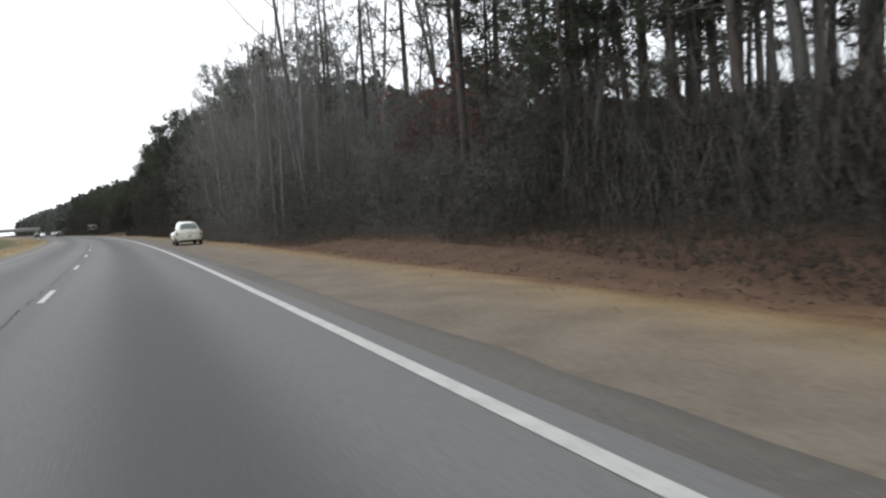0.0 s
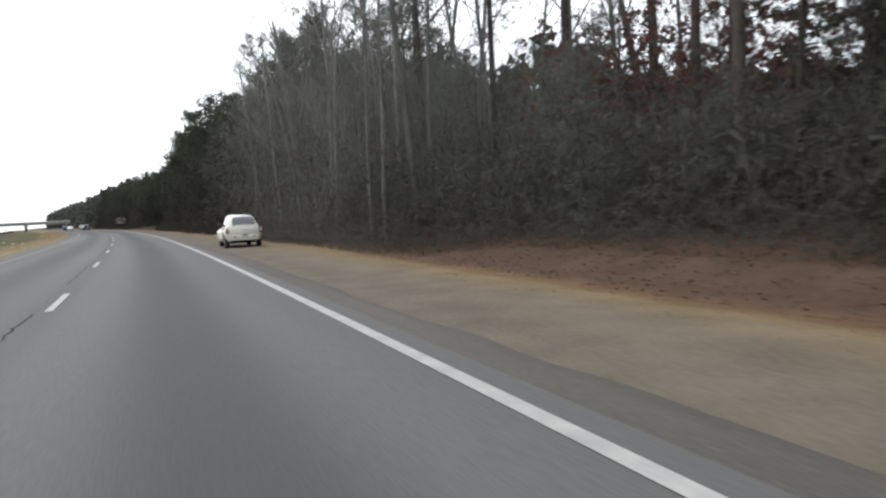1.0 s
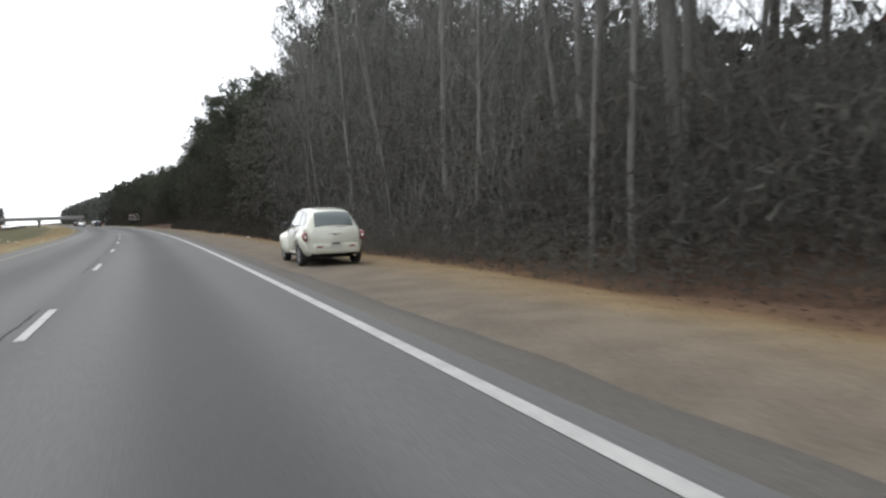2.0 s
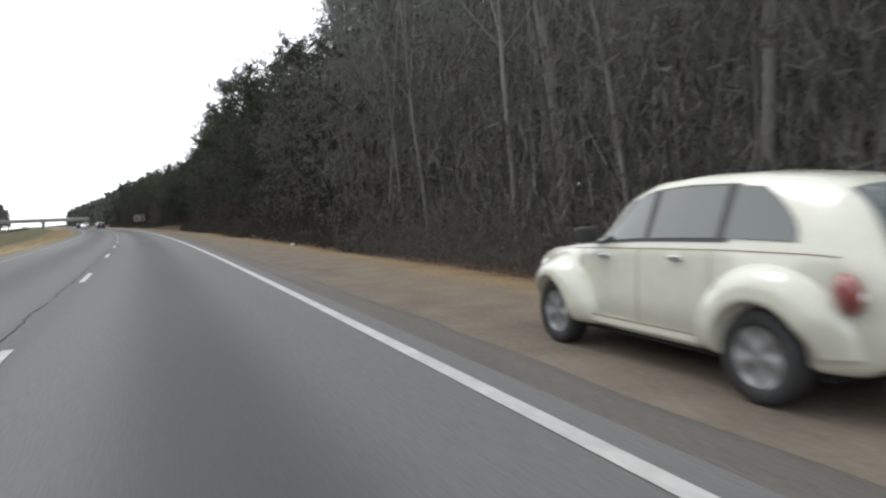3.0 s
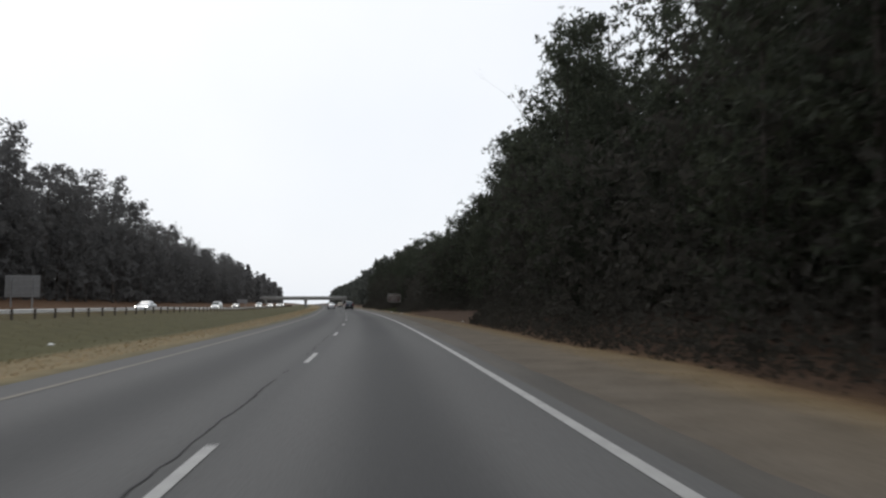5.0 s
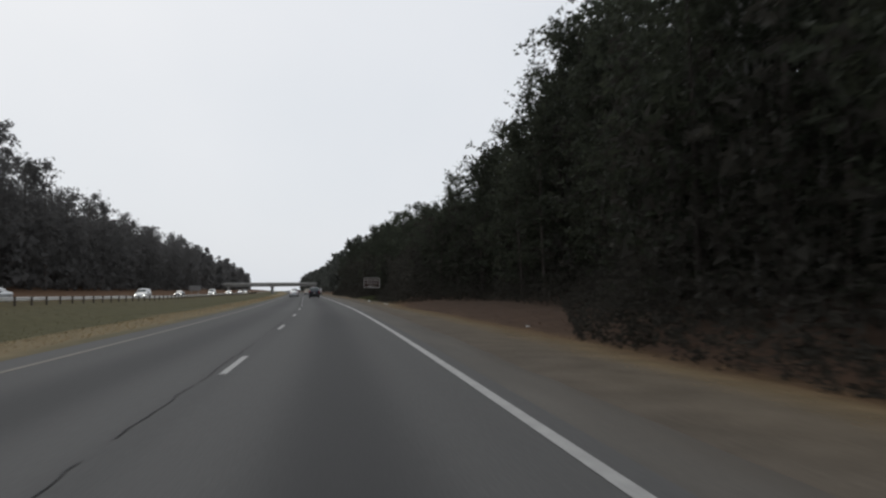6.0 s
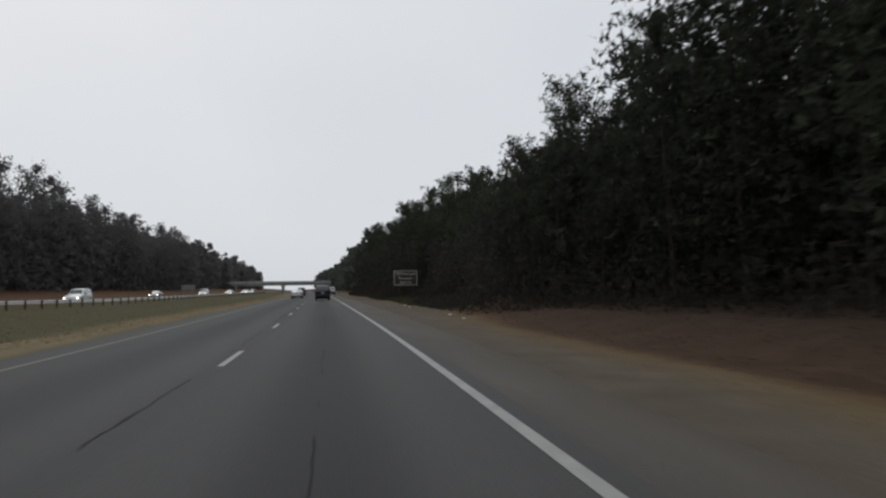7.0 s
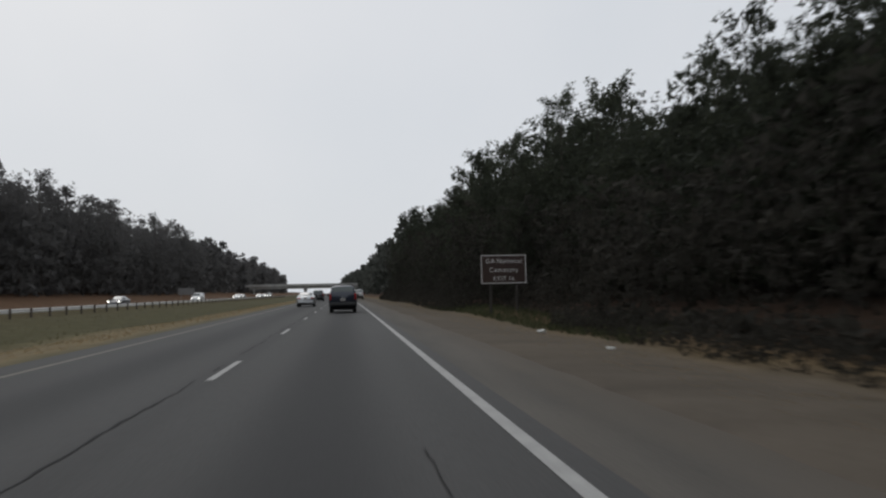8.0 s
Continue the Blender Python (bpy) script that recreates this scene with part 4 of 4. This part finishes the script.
SEDAN = ((0.0, 0.76, 0.42, 0.86, 0.62, 0.90), (0.12, 0.86, 0.30, 0.98, 0.70, 1.02), (0.45, 0.90, 0.24, 1.00, 0.68, 1.05), (0.85, 0.91, 0.22, 0.99, 0.64, 1.14), (1.35, 0.91, 0.21, 0.97, 0.59, 1.40), (2.1, 0.91, 0.21, 0.95, 0.59, 1.45), (2.7, 0.91, 0.21, 0.94, 0.60, 1.38),
         (3.35, 0.90, 0.21, 0.93, 0.66, 1.02), (3.6, 0.89, 0.22, 0.91, 0.66, 0.96), (4.3, 0.85, 0.24, 0.80, 0.62, 0.85), (4.72, 0.76, 0.30, 0.66, 0.56, 0.70), (4.82, 0.66, 0.40, 0.58, 0.5, 0.58))
SUV = ((0.0, 0.84, 0.46, 1.08, 0.70, 1.20), (0.08, 0.90, 0.38, 1.12, 0.72, 1.55), (0.22, 0.92, 0.36, 1.12, 0.71, 1.74), (0.6, 0.92, 0.34, 1.11, 0.70, 1.78), (2.0, 0.92, 0.33, 1.09, 0.70, 1.79), (2.7, 0.92, 0.33, 1.08, 0.68, 1.70),
       (3.3, 0.91, 0.33, 1.07, 0.72, 1.14), (3.6, 0.90, 0.34, 1.05, 0.74, 1.08), (4.3, 0.86, 0.36, 0.96, 0.70, 1.00), (4.62, 0.80, 0.42, 0.80, 0.62, 0.86), (4.7, 0.70, 0.50, 0.72, 0.55, 0.73))
PICKUP = ((0.0, 0.86, 0.52, 1.05, 0.80, 1.06), (0.10, 0.92, 0.42, 1.08, 0.84, 1.09), (1.9, 0.93, 0.40, 1.08, 0.84, 1.09), (1.98, 0.93, 0.40, 1.09, 0.72, 1.68), (2.3, 0.93, 0.40, 1.09, 0.70, 1.78), (3.1, 0.93, 0.40, 1.08, 0.70, 1.74),
          (3.7, 0.92, 0.40, 1.07, 0.74, 1.16), (4.0, 0.92, 0.40, 1.05, 0.76, 1.10), (4.9, 0.88, 0.42, 0.98, 0.72, 1.02), (5.2, 0.82, 0.48, 0.84, 0.66, 0.88), (5.28, 0.74, 0.55, 0.76, 0.6, 0.77))


STRIPE = plain("brown_pin_stripe", (0.16, 0.10, 0.07), 0.5)
HUB = plain("grey_wheel_cover", (0.22, 0.22, 0.22), 0.45, 0.4)


def retro_extras(root, section, spot, one_box, colour, pane):
    """Bits of the parked hatchback: bumper inserts, emblem, stripes, handles, round lamps, antenna, exhaust."""
    for side in (-1, 1):
        bm = bmesh.new()
        bmesh.ops.create_uvsphere(bm, u_segments=16, v_segments=10, radius=1.0, matrix=Matrix.Translation((side * 0.765, 0.20, 0.80)) @ Matrix.Rotation(radians(-18), 4, "X") @ Matrix.Rotation(radians(side * 35), 4, "Z") @ Matrix.Diagonal((0.075, 0.15, 0.135, 1)))
        lamp = part("tail_light", bm, TAIL_DULL, root, "red teardrop lamp on the fender", True)
        bm = bmesh.new()
        bmesh.ops.create_uvsphere(bm, u_segments=12, v_segments=8, radius=1.0, matrix=Matrix.Translation((side * 0.795, 0.14, 0.79)) @ Matrix.Diagonal((0.05, 0.08, 0.05, 1)))
        part("reversing_lens", bm, CLEAR, lamp, "clear lens", True)
        bm = bmesh.new()
        bmesh.ops.create_uvsphere(bm, u_segments=16, v_segments=10, radius=1.0, matrix=Matrix.Translation((side * 0.52, 3.93, 0.74)) @ Matrix.Diagonal((0.085, 0.10, 0.09, 1)))
        part("headlight", bm, CLEAR, root, "", True)
        pane("window_surround", 1.18, 2.86, 4.06, 4.98, side, TRIM, 0.006, 20, False, 5, 0.0, -0.42)
        x0, x1 = sorted((side * 0.36, side * 0.52))
        one_box("reflector", (x0, x1, -0.10, -0.055, 0.50, 0.55), TAIL_DULL, root, 0.01)
        for y in (1.72, 2.66):
            p = spot(y, 3.1, side)
            x0, x1 = sorted((p.x - side * 0.01, p.x + side * 0.035))
            one_box("door_handle", (x0, x1, y - 0.11, y + 0.02, p.z - 0.02, p.z + 0.015), CHROME, root, 0.008)
        v, f = [], []
        for i in range(50):
            y = 0.28 + i * 0.06
            p = spot(y, 3.72, side)
            v += [p + Vector((side * 0.006, 0, -0.0035)), p + Vector((side * 0.006, 0, 0.0035))]
            if i:
                f.append((2 * i - 2, 2 * i - 1, 2 * i + 1, 2 * i))
        mesh_object("pin_stripe", v, f, STRIPE, root)
        for ya, yb in ((1.33, 2.93),):
            x = section(2.0)[1][0]
            x0, x1 = sorted((side * (x - 0.02), side * (x + 0.03)))
            one_box("sill_strip", (x0, x1, ya, yb, 0.30, 0.36), colour, root, 0.015)
            x0, x1 = sorted((side * (x + 0.024), side * (x + 0.034)))
            one_box("sill_line", (x0, x1, ya, yb, 0.365, 0.373), STRIPE, root)
        for yd in (1.32, 2.16, 3.02):
            v, f = [], []
            for i in range(9):
                u = 1.1 + i * 0.34
                p = spot(yd, u, side)
                v += [p + Vector((side * 0.003, -0.004, 0)), p + Vector((side * 0.003, 0.004, 0))]
                if i:
                    f.append((2 * i - 2, 2 * i - 1, 2 * i + 1, 2 * i))
            mesh_object("door_seam", v, f, TRIM, root)
    def body_x(y, z):
        sec = section(min(max(y, 0.02), 4.25))[:6]
        return float(np.interp(z, [q[1] for q in sec], [q[0] for q in sec]))
    for side in (-1, 1):
        for yw, r1, r2, bulge, a0, a1 in ((0.80, 0.37, 0.63, 0.115, -14, 172), (3.42, 0.36, 0.60, 0.16, 8, 200)):
            v, f = [], []
            for i in range(29):
                a = radians(a0 + (a1 - a0) * i / 28)
                ends = min(1.0, 4.0 * min(i, 28 - i) / 28 + 0.35)
                for j in range(-1, 8):
                    q = max(0, j) / 7
                    r = r1 + (r2 - r1) * q
                    y, z = yw + math.cos(a) * r * 1.1, max(0.27, 0.325 + math.sin(a) * r)
                    out = -0.10 if j < 0 else (bulge * ends * max(0.0, 1 - q ** 2.4) ** 0.55 - 0.012 * q)
                    v.append((side * (body_x(y, z) + out), y, z))
            for i in range(28):
                for j in range(8):
                    k = i * 9 + j
                    f.append((k, k + 1, k + 10, k + 9))
            mesh_object("fender", v, f, colour, root, "rounded bulging fender", True)
    one_box("pin_stripe", (-0.56, 0.56, 0.03, 0.075, 0.972, 0.98), STRIPE, root)
    one_box("wiper", (0.02, 0.34, 0.055, 0.075, 1.035, 1.05), TRIM, root, 0.005)
    bm = bmesh.new()
    box(bm, -0.055, 0.055, -0.022, 0.03, 0.83, 0.875, 0.012)
    box(bm, -0.17, -0.06, -0.014, 0.03, 0.855, 0.872, 0.005)
    box(bm, 0.06, 0.17, -0.014, 0.03, 0.855, 0.872, 0.005)
    part("emblem", bm, CHROME, root, "winged chrome emblem")
    bm = bmesh.new()
    bmesh.ops.create_cone(bm, cap_ends=True, segments=12, radius1=0.035, radius2=0.035, depth=0.2, matrix=Matrix.Translation((0.5, 0.0, 0.27)) @ Matrix.Rotation(radians(90), 4, "X"))
    part("exhaust_pipe", bm, CHROME, root)
    bm = bmesh.new()
    box(bm, -0.46, 0.46, 4.02, 4.28, 0.34, 0.52, 0.07)
    part("front_bumper", bm, colour, root)
    one_box("sticker", (-0.50, -0.44, 0.17, 0.20, 1.12, 1.18), SIGN_WHITE, root)


cruiser = vehicle("parked_hatchback", "cream white retro-styled hatchback parked on the shoulder", 4.29, RETRO, (0.80, 3.42), 0.325, CREAM, flare=0.045, front_flare=0.09,
                  windows=((0.60, 1.22, 0.36, -0.01), (1.29, 2.04, 0.0, -0.02), (2.10, 2.76, 0.0, -0.42)), rear=(0.085, 0.38), front=(2.28, 2.9), tail=None, extras=retro_extras, plate_z=0.60, bumper=(0.33, 0.61, None), rim_mat=HUB, wheel_out=0.11)
stand(cruiser, 33.65, 2.36, z=-0.07)


def suv_extras(root, section, spot, one_box, colour, pane):
    for side in (-1, 1):
        x0, x1 = sorted((side * 0.60, side * 0.64))
        one_box("roof_rail", (x0, x1, 0.5, 2.5, 1.80, 1.84), TRIM, root, 0.012)
        one_box("rail_foot", (x0, x1, 0.5, 0.58, 1.74, 1.81), TRIM, root)
        one_box("rail_foot", (x0, x1, 2.42, 2.5, 1.72, 1.81), TRIM, root)
    one_box("cross_bar", (-0.62, 0.62, 0.75, 0.80, 1.83, 1.86), TRIM, root, 0.01)
    one_box("emblem", (-0.05, 0.05, -0.012, 0.03, 1.00, 1.06), CHROME, root, 0.01)


dark_suv = vehicle("dark_suv", "dark navy sport utility vehicle with roof rails in the lane", 4.7, SUV, (0.85, 3.60), 0.37, NAVY,
                   windows=((0.35, 1.15, 0.03, 0.0), (1.22, 2.02, 0.0, 0.0), (2.10, 2.95, 0.0, -0.4)), rear=(0.035, 0.18), front=(2.75, 3.25), tail=(0.74, 0.12, 0.85, 1.28), extras=suv_extras, plate_z=0.86, bumper=(0.46, 0.70, TRIM), group="traffic ahead")
stand(dark_suv, 241.5, -1.75)
silver_sedan = vehicle("silver_sedan", "silver four-door sedan driving in the inner lane", 4.82, SEDAN, (0.98, 3.72), 0.325, SILVER,
                       windows=((1.0, 1.98, 0.30, -0.02), (2.06, 3.1, 0.0, -0.5)), rear=(0.72, 1.26), front=(2.76, 3.32), tail=(0.46, 0.34, 0.76, 0.92), plate_z=0.84, bumper=(0.34, 0.60, None), group="traffic ahead")
stand(silver_sedan, 265, -5.4)
pickup = vehicle("tan_pickup", "tan pickup truck far ahead in the lane", 5.28, PICKUP, (1.05, 4.25), 0.38, TAN_PAINT, windows=((2.1, 2.85, 0.0, 0.0), (2.9, 3.5, 0.0, -0.4)), rear=(1.93, 1.99), front=(3.15, 3.66), tail=(0.78, 0.12, 0.70, 1.0), plate_z=0.62, bumper=(0.46, 0.66, CHROME), group="traffic ahead")
stand(pickup, 345, -1.8)
grey_suv = vehicle("grey_suv", "dark grey sport utility vehicle far ahead", 4.7, SUV, (0.85, 3.60), 0.37, GREY, windows=((0.35, 1.15, 0.03, 0.0), (1.22, 2.02, 0.0, 0.0), (2.10, 2.95, 0.0, -0.4)), rear=(0.035, 0.18), front=(2.75, 3.25), tail=(0.74, 0.12, 0.85, 1.28), plate_z=0.86, bumper=(0.46, 0.70, TRIM), group="traffic ahead")
stand(grey_suv, 306, -5.6)
white_van = vehicle("white_suv", "white sport utility vehicle leaving by the exit lane", 4.7, SUV, (0.85, 3.60), 0.37, WHITE, windows=((0.35, 1.15, 0.03, 0.0), (1.22, 2.02, 0.0, 0.0), (2.10, 2.95, 0.0, -0.4)), rear=(0.035, 0.18), front=(2.75, 3.25), tail=(0.74, 0.12, 0.85, 1.28), plate_z=0.86, bumper=(0.46, 0.70, TRIM), group="traffic ahead")
stand(white_van, 325, 1.2)


def oncoming(name, label, table, wheels, radius, colour, length, windows, rear, front, s, x):
    ob = vehicle(name, label, length, table, wheels, radius, colour, windows=windows, rear=rear, front=front, headlights=True, bumper=(0.36, 0.60, None), group="oncoming traffic")
    stand(ob, s, x, True, 0.07 + swell(s, x))
    return ob


SUV_WIN = ((0.35, 1.15, 0.03, 0.0), (1.22, 2.02, 0.0, 0.0), (2.10, 2.95, 0.0, -0.4))
SEDAN_WIN = ((1.0, 1.98, 0.30, -0.02), (2.06, 3.1, 0.0, -0.5))
a = oncoming("oncoming_suv", "white sport utility vehicle with headlights on the opposite carriageway", SUV, (0.85, 3.60), 0.37, WHITE, 4.7, SUV_WIN, (0.035, 0.18), (2.75, 3.25), 247, -29.6)
b = oncoming("oncoming_sedan", "silver sedan with headlights on the opposite carriageway", SEDAN, (0.98, 3.72), 0.325, SILVER, 4.82, SEDAN_WIN, (0.72, 1.26), (2.76, 3.32), 190, -29.6)
c = oncoming("oncoming_sedan", "dark sedan with headlights on the opposite carriageway", SEDAN, (0.98, 3.72), 0.325, GREY, 4.82, SEDAN_WIN, (0.72, 1.26), (2.76, 3.32), 300, -32.4)
for src, s, x in ((a, 338, -29.4), (b, 392, -29.4), (c, 425, -32.5), (b, 446, -29.4), (a, 486, -29.4), (b, 497, -32.4)):
    stand(copy_thing(src, Matrix()), s, x, True, 0.07 + swell(s, x))


# ---- roadside things ----
def letters(text, size, parent, mat=SIGN_WHITE):
    """Raised lettering that faces back along the road."""
    cu = bpy.data.curves.new("lettering", "FONT")
    cu.body, cu.size, cu.align_x, cu.extrude = text, size, "LEFT", 0.004
    cu.space_character, cu.offset = 1.14, -0.004
    tmp = new("lettering_source", cu)
    me = bpy.data.meshes.new_from_object(tmp.evaluated_get(bpy.context.evaluated_depsgraph_get()))
    bpy.data.objects.remove(tmp)
    me.materials.append(mat)
    ob = new("lettering", me)
    ob.parent = parent
    return ob


def exit_sign():
    root = tagged(new("exit_sign"), "brown road sign with white border and lettering on two posts", "road sign")
    W, z0, z1 = 2.6, 1.75, 3.4
    panel = one_box("panel", (-W / 2, W / 2, 0.0, 0.03, z0, z1), SIGN_BROWN, root, 0.01)
    b, e = 0.035, 0.035
    for nm, d in (("border", (-W / 2 + e, W / 2 - e, -0.006, 0.002, z1 - e - b, z1 - e)), ("border", (-W / 2 + e, W / 2 - e, -0.006, 0.002, z0 + e, z0 + e + b)),
                  ("border", (-W / 2 + e, -W / 2 + e + b, -0.006, 0.002, z0 + e + b, z1 - e - b)), ("border", (W / 2 - e - b, W / 2 - e, -0.006, 0.002, z0 + e + b, z1 - e - b))):
        one_box(nm, d, SIGN_WHITE, panel)
    for line, z, size in ((("GA", "National"), 2.92, 0.36), (("Cemetery",), 2.42, 0.36), (("EXIT", "16"), 1.95, 0.33)):
        words = [letters(w, size, panel) for w in line]
        wide = [max(v.co.x for v in w.data.vertices) for w in words]
        x = -(sum(wide) + 0.3 * size * (len(words) - 1)) / 2
        for w, width in zip(words, wide):
            w.matrix_basis = Matrix.Translation((x, -0.004, z)) @ pose(0, 0, 0, 90, 0, 0)
            x += width + 0.3 * size
    for x in (-0.75, 0.75):
        one_box("post", (x - 0.05, x + 0.05, 0.03, 0.16, -0.8, z1 - 0.15), DARK_POST, root, 0.01)
    return root


sign = exit_sign()
p = place(234, 7.2, ground_z(234, 7.2))
sign.matrix_basis = Matrix.Translation(p) @ pose(0, 0, 0, 0, 0, math.degrees(bend(234)) - 3)


def sign_back(s, x, W, z0, z1):
    root = tagged(new("road_sign"), "grey unpainted back of a large road sign on posts", "road sign", "signs facing away")
    one_box("panel", (-W / 2, W / 2, 0.0, 0.03, z0, z1), SIGN_BACK, root, 0.01)
    for k in range(3):
        z = z0 + (z1 - z0) * (0.2 + 0.3 * k)
        one_box("stiffener", (-W / 2 + 0.1, W / 2 - 0.1, -0.05, 0.0, z - 0.04, z + 0.04), STEEL, root)
    for px in (-W * 0.3, W * 0.3):
        one_box("post", (px - 0.06, px + 0.06, -0.17, -0.05, -1.2, z1 - 0.2), STEEL, root, 0.01)
    p = place(s, x, ground_z(s, x))
    root.matrix_basis = Matrix.Translation(p) @ pose(0, 0, 0, 0, 0, math.degrees(bend(s)))


sign_back(173.5, -39, 3.6, 1.3, 3.7)
sign_back(372, -39, 3.9, 1.0, 2.6)

# guardrail along the far side of the median: a pale corrugated beam behind dark posts
RAIL_X = -25.4
guardrail = tagged(new("guardrail"), "galvanised corrugated guardrail on dark posts along the median", "guardrail")
wave = ((0.40, 0.0), (0.415, -0.035), (0.46, -0.075), (0.505, -0.04), (0.55, 0.0), (0.595, -0.04), (0.64, -0.075), (0.685, -0.035), (0.70, 0.0))
rail_s = [20 + 3.43 * i for i in range(146)]
for a in range(0, 145, 2):
    verts, faces = [], []
    for s in rail_s[a:a + 3]:
        verts += [place(s, RAIL_X - 0.10 - dx, ground_z(s, RAIL_X) + z) for z, dx in wave]
    k = len(wave)
    for r in range(len(verts) // k - 1):
        faces += [(r * k + i, r * k + i + 1, (r + 1) * k + i + 1, (r + 1) * k + i) for i in range(k - 1)]
    if faces:
        mesh_object("beam", verts, faces, BEAM, guardrail, "", True)
post_mesh = None
for s in rail_s:
    if post_mesh is None:
        bm = box(bmesh.new(), -0.075, 0.075, -0.05, 0.05, -0.3, 0.74, 0.012)
        box(bm, -0.16, -0.085, -0.07, 0.07, 0.42, 0.70)
        post = part("post", bm, WOOD_POST, guardrail, "dark weathered post")
        post_mesh = post.data
    else:
        post = new("post", post_mesh)
        post.parent = guardrail
        post["label"] = "dark weathered post"
    post.matrix_basis = Matrix.Translation(place(s, RAIL_X, ground_z(s, RAIL_X))) @ pose(0, 0, 0, 0, 0, math.degrees(bend(s)))


# ---- overpass ----
def overpass(s):
    root = tagged(new("overpass"), "grey concrete road bridge crossing over the highway", "bridge")
    x0, x1 = -78, 46
    for k in range(5):
        one_box("girder", (x0, x1, k * 2.3, k * 2.3 + 0.6, 5.3, 6.5), CONCRETE, root, 0.04)
    one_box("deck", (x0, x1, -0.9, 10.7, 6.5, 6.85), CONCRETE, root, 0.04)
    for y in (-0.9, 10.4):
        one_box("parapet", (x0, x1, y, y + 0.3, 6.85, 7.75), CONCRETE, root, 0.03)
    for x in (-44, -17.5, 7.5):
        one_box("pier_cap", (x - 0.7, x + 0.7, -0.6, 10.4, 4.5, 5.3), CONCRETE, root, 0.05)
        for y in (0.8, 4.9, 9.0):
            bm = bmesh.new()
            bmesh.ops.create_cone(bm, cap_ends=True, segments=20, radius1=0.5, radius2=0.5, depth=6.2, matrix=Matrix.Translation((x, y, 1.5)))
            part("column", bm, CONCRETE, root, smooth=True)
    for a, b in ((-78, -52), (16, 46)):
        bm = bmesh.new()
        top = [bm.verts.new(v) for v in ((a if a < 0 else a + 6, -4, 6.4), (b - 6 if a < 0 else b, -4, 6.4), (b - 6 if a < 0 else b, 14, 6.4), (a if a < 0 else a + 6, 14, 6.4))]
        bot = [bm.verts.new(v) for v in ((a, -12, -1.0), (b, -12, -1.0), (b, 22, -1.0), (a, 22, -1.0))]
        bm.faces.new(top)
        for i in range(4):
            bm.faces.new((bot[i], bot[(i + 1) % 4], top[(i + 1) % 4], top[i]))
        part("abutment", bm, CONCRETE, root)
    root.matrix_basis = Matrix.Translation(place(s, 0, -1.4)) @ pose(0, 0, 0, 0, 0, math.degrees(bend(s)) + 6)


overpass(570)


def litter(s, x, size, seed):
    """A crumpled scrap of white paper or plastic."""
    rng = random.Random(seed)
    bm = bmesh.new()
    bmesh.ops.create_icosphere(bm, subdivisions=2, radius=size)
    for v in bm.verts:
        v.co *= rng.uniform(0.7, 1.2)
        v.co.z *= 0.45
    me = bpy.data.meshes.new("litter")
    bm.to_mesh(me)
    bm.free()
    me.materials.append(PAPER)
    ob = new("litter", me)
    ob.location = place(s, x, ground_z(s, x) + size * 0.22)
    tagged(ob, "crumpled scrap of white litter on the verge", "litter", "litter on the verge")


for s, x, size, seed in ((67.5, 4.9, 0.11, 1), (80, 6.6, 0.1, 2), (92, 6.9, 0.16, 3), (220.8, 5.5, 0.17, 4), (212.3, 4.8, 0.10, 5), (195.5, 4.9, 0.11, 12), (189.3, 4.4, 0.08, 13), (84, 5.2, 0.07, 6), (60, 6.2, 0.07, 7), (150, 6.2, 0.09, 8), (101, -13.5, 0.13, 9), (128, -18, 0.16, 10), (118, -16, 0.12, 11)):
    litter(s, x, size, seed)
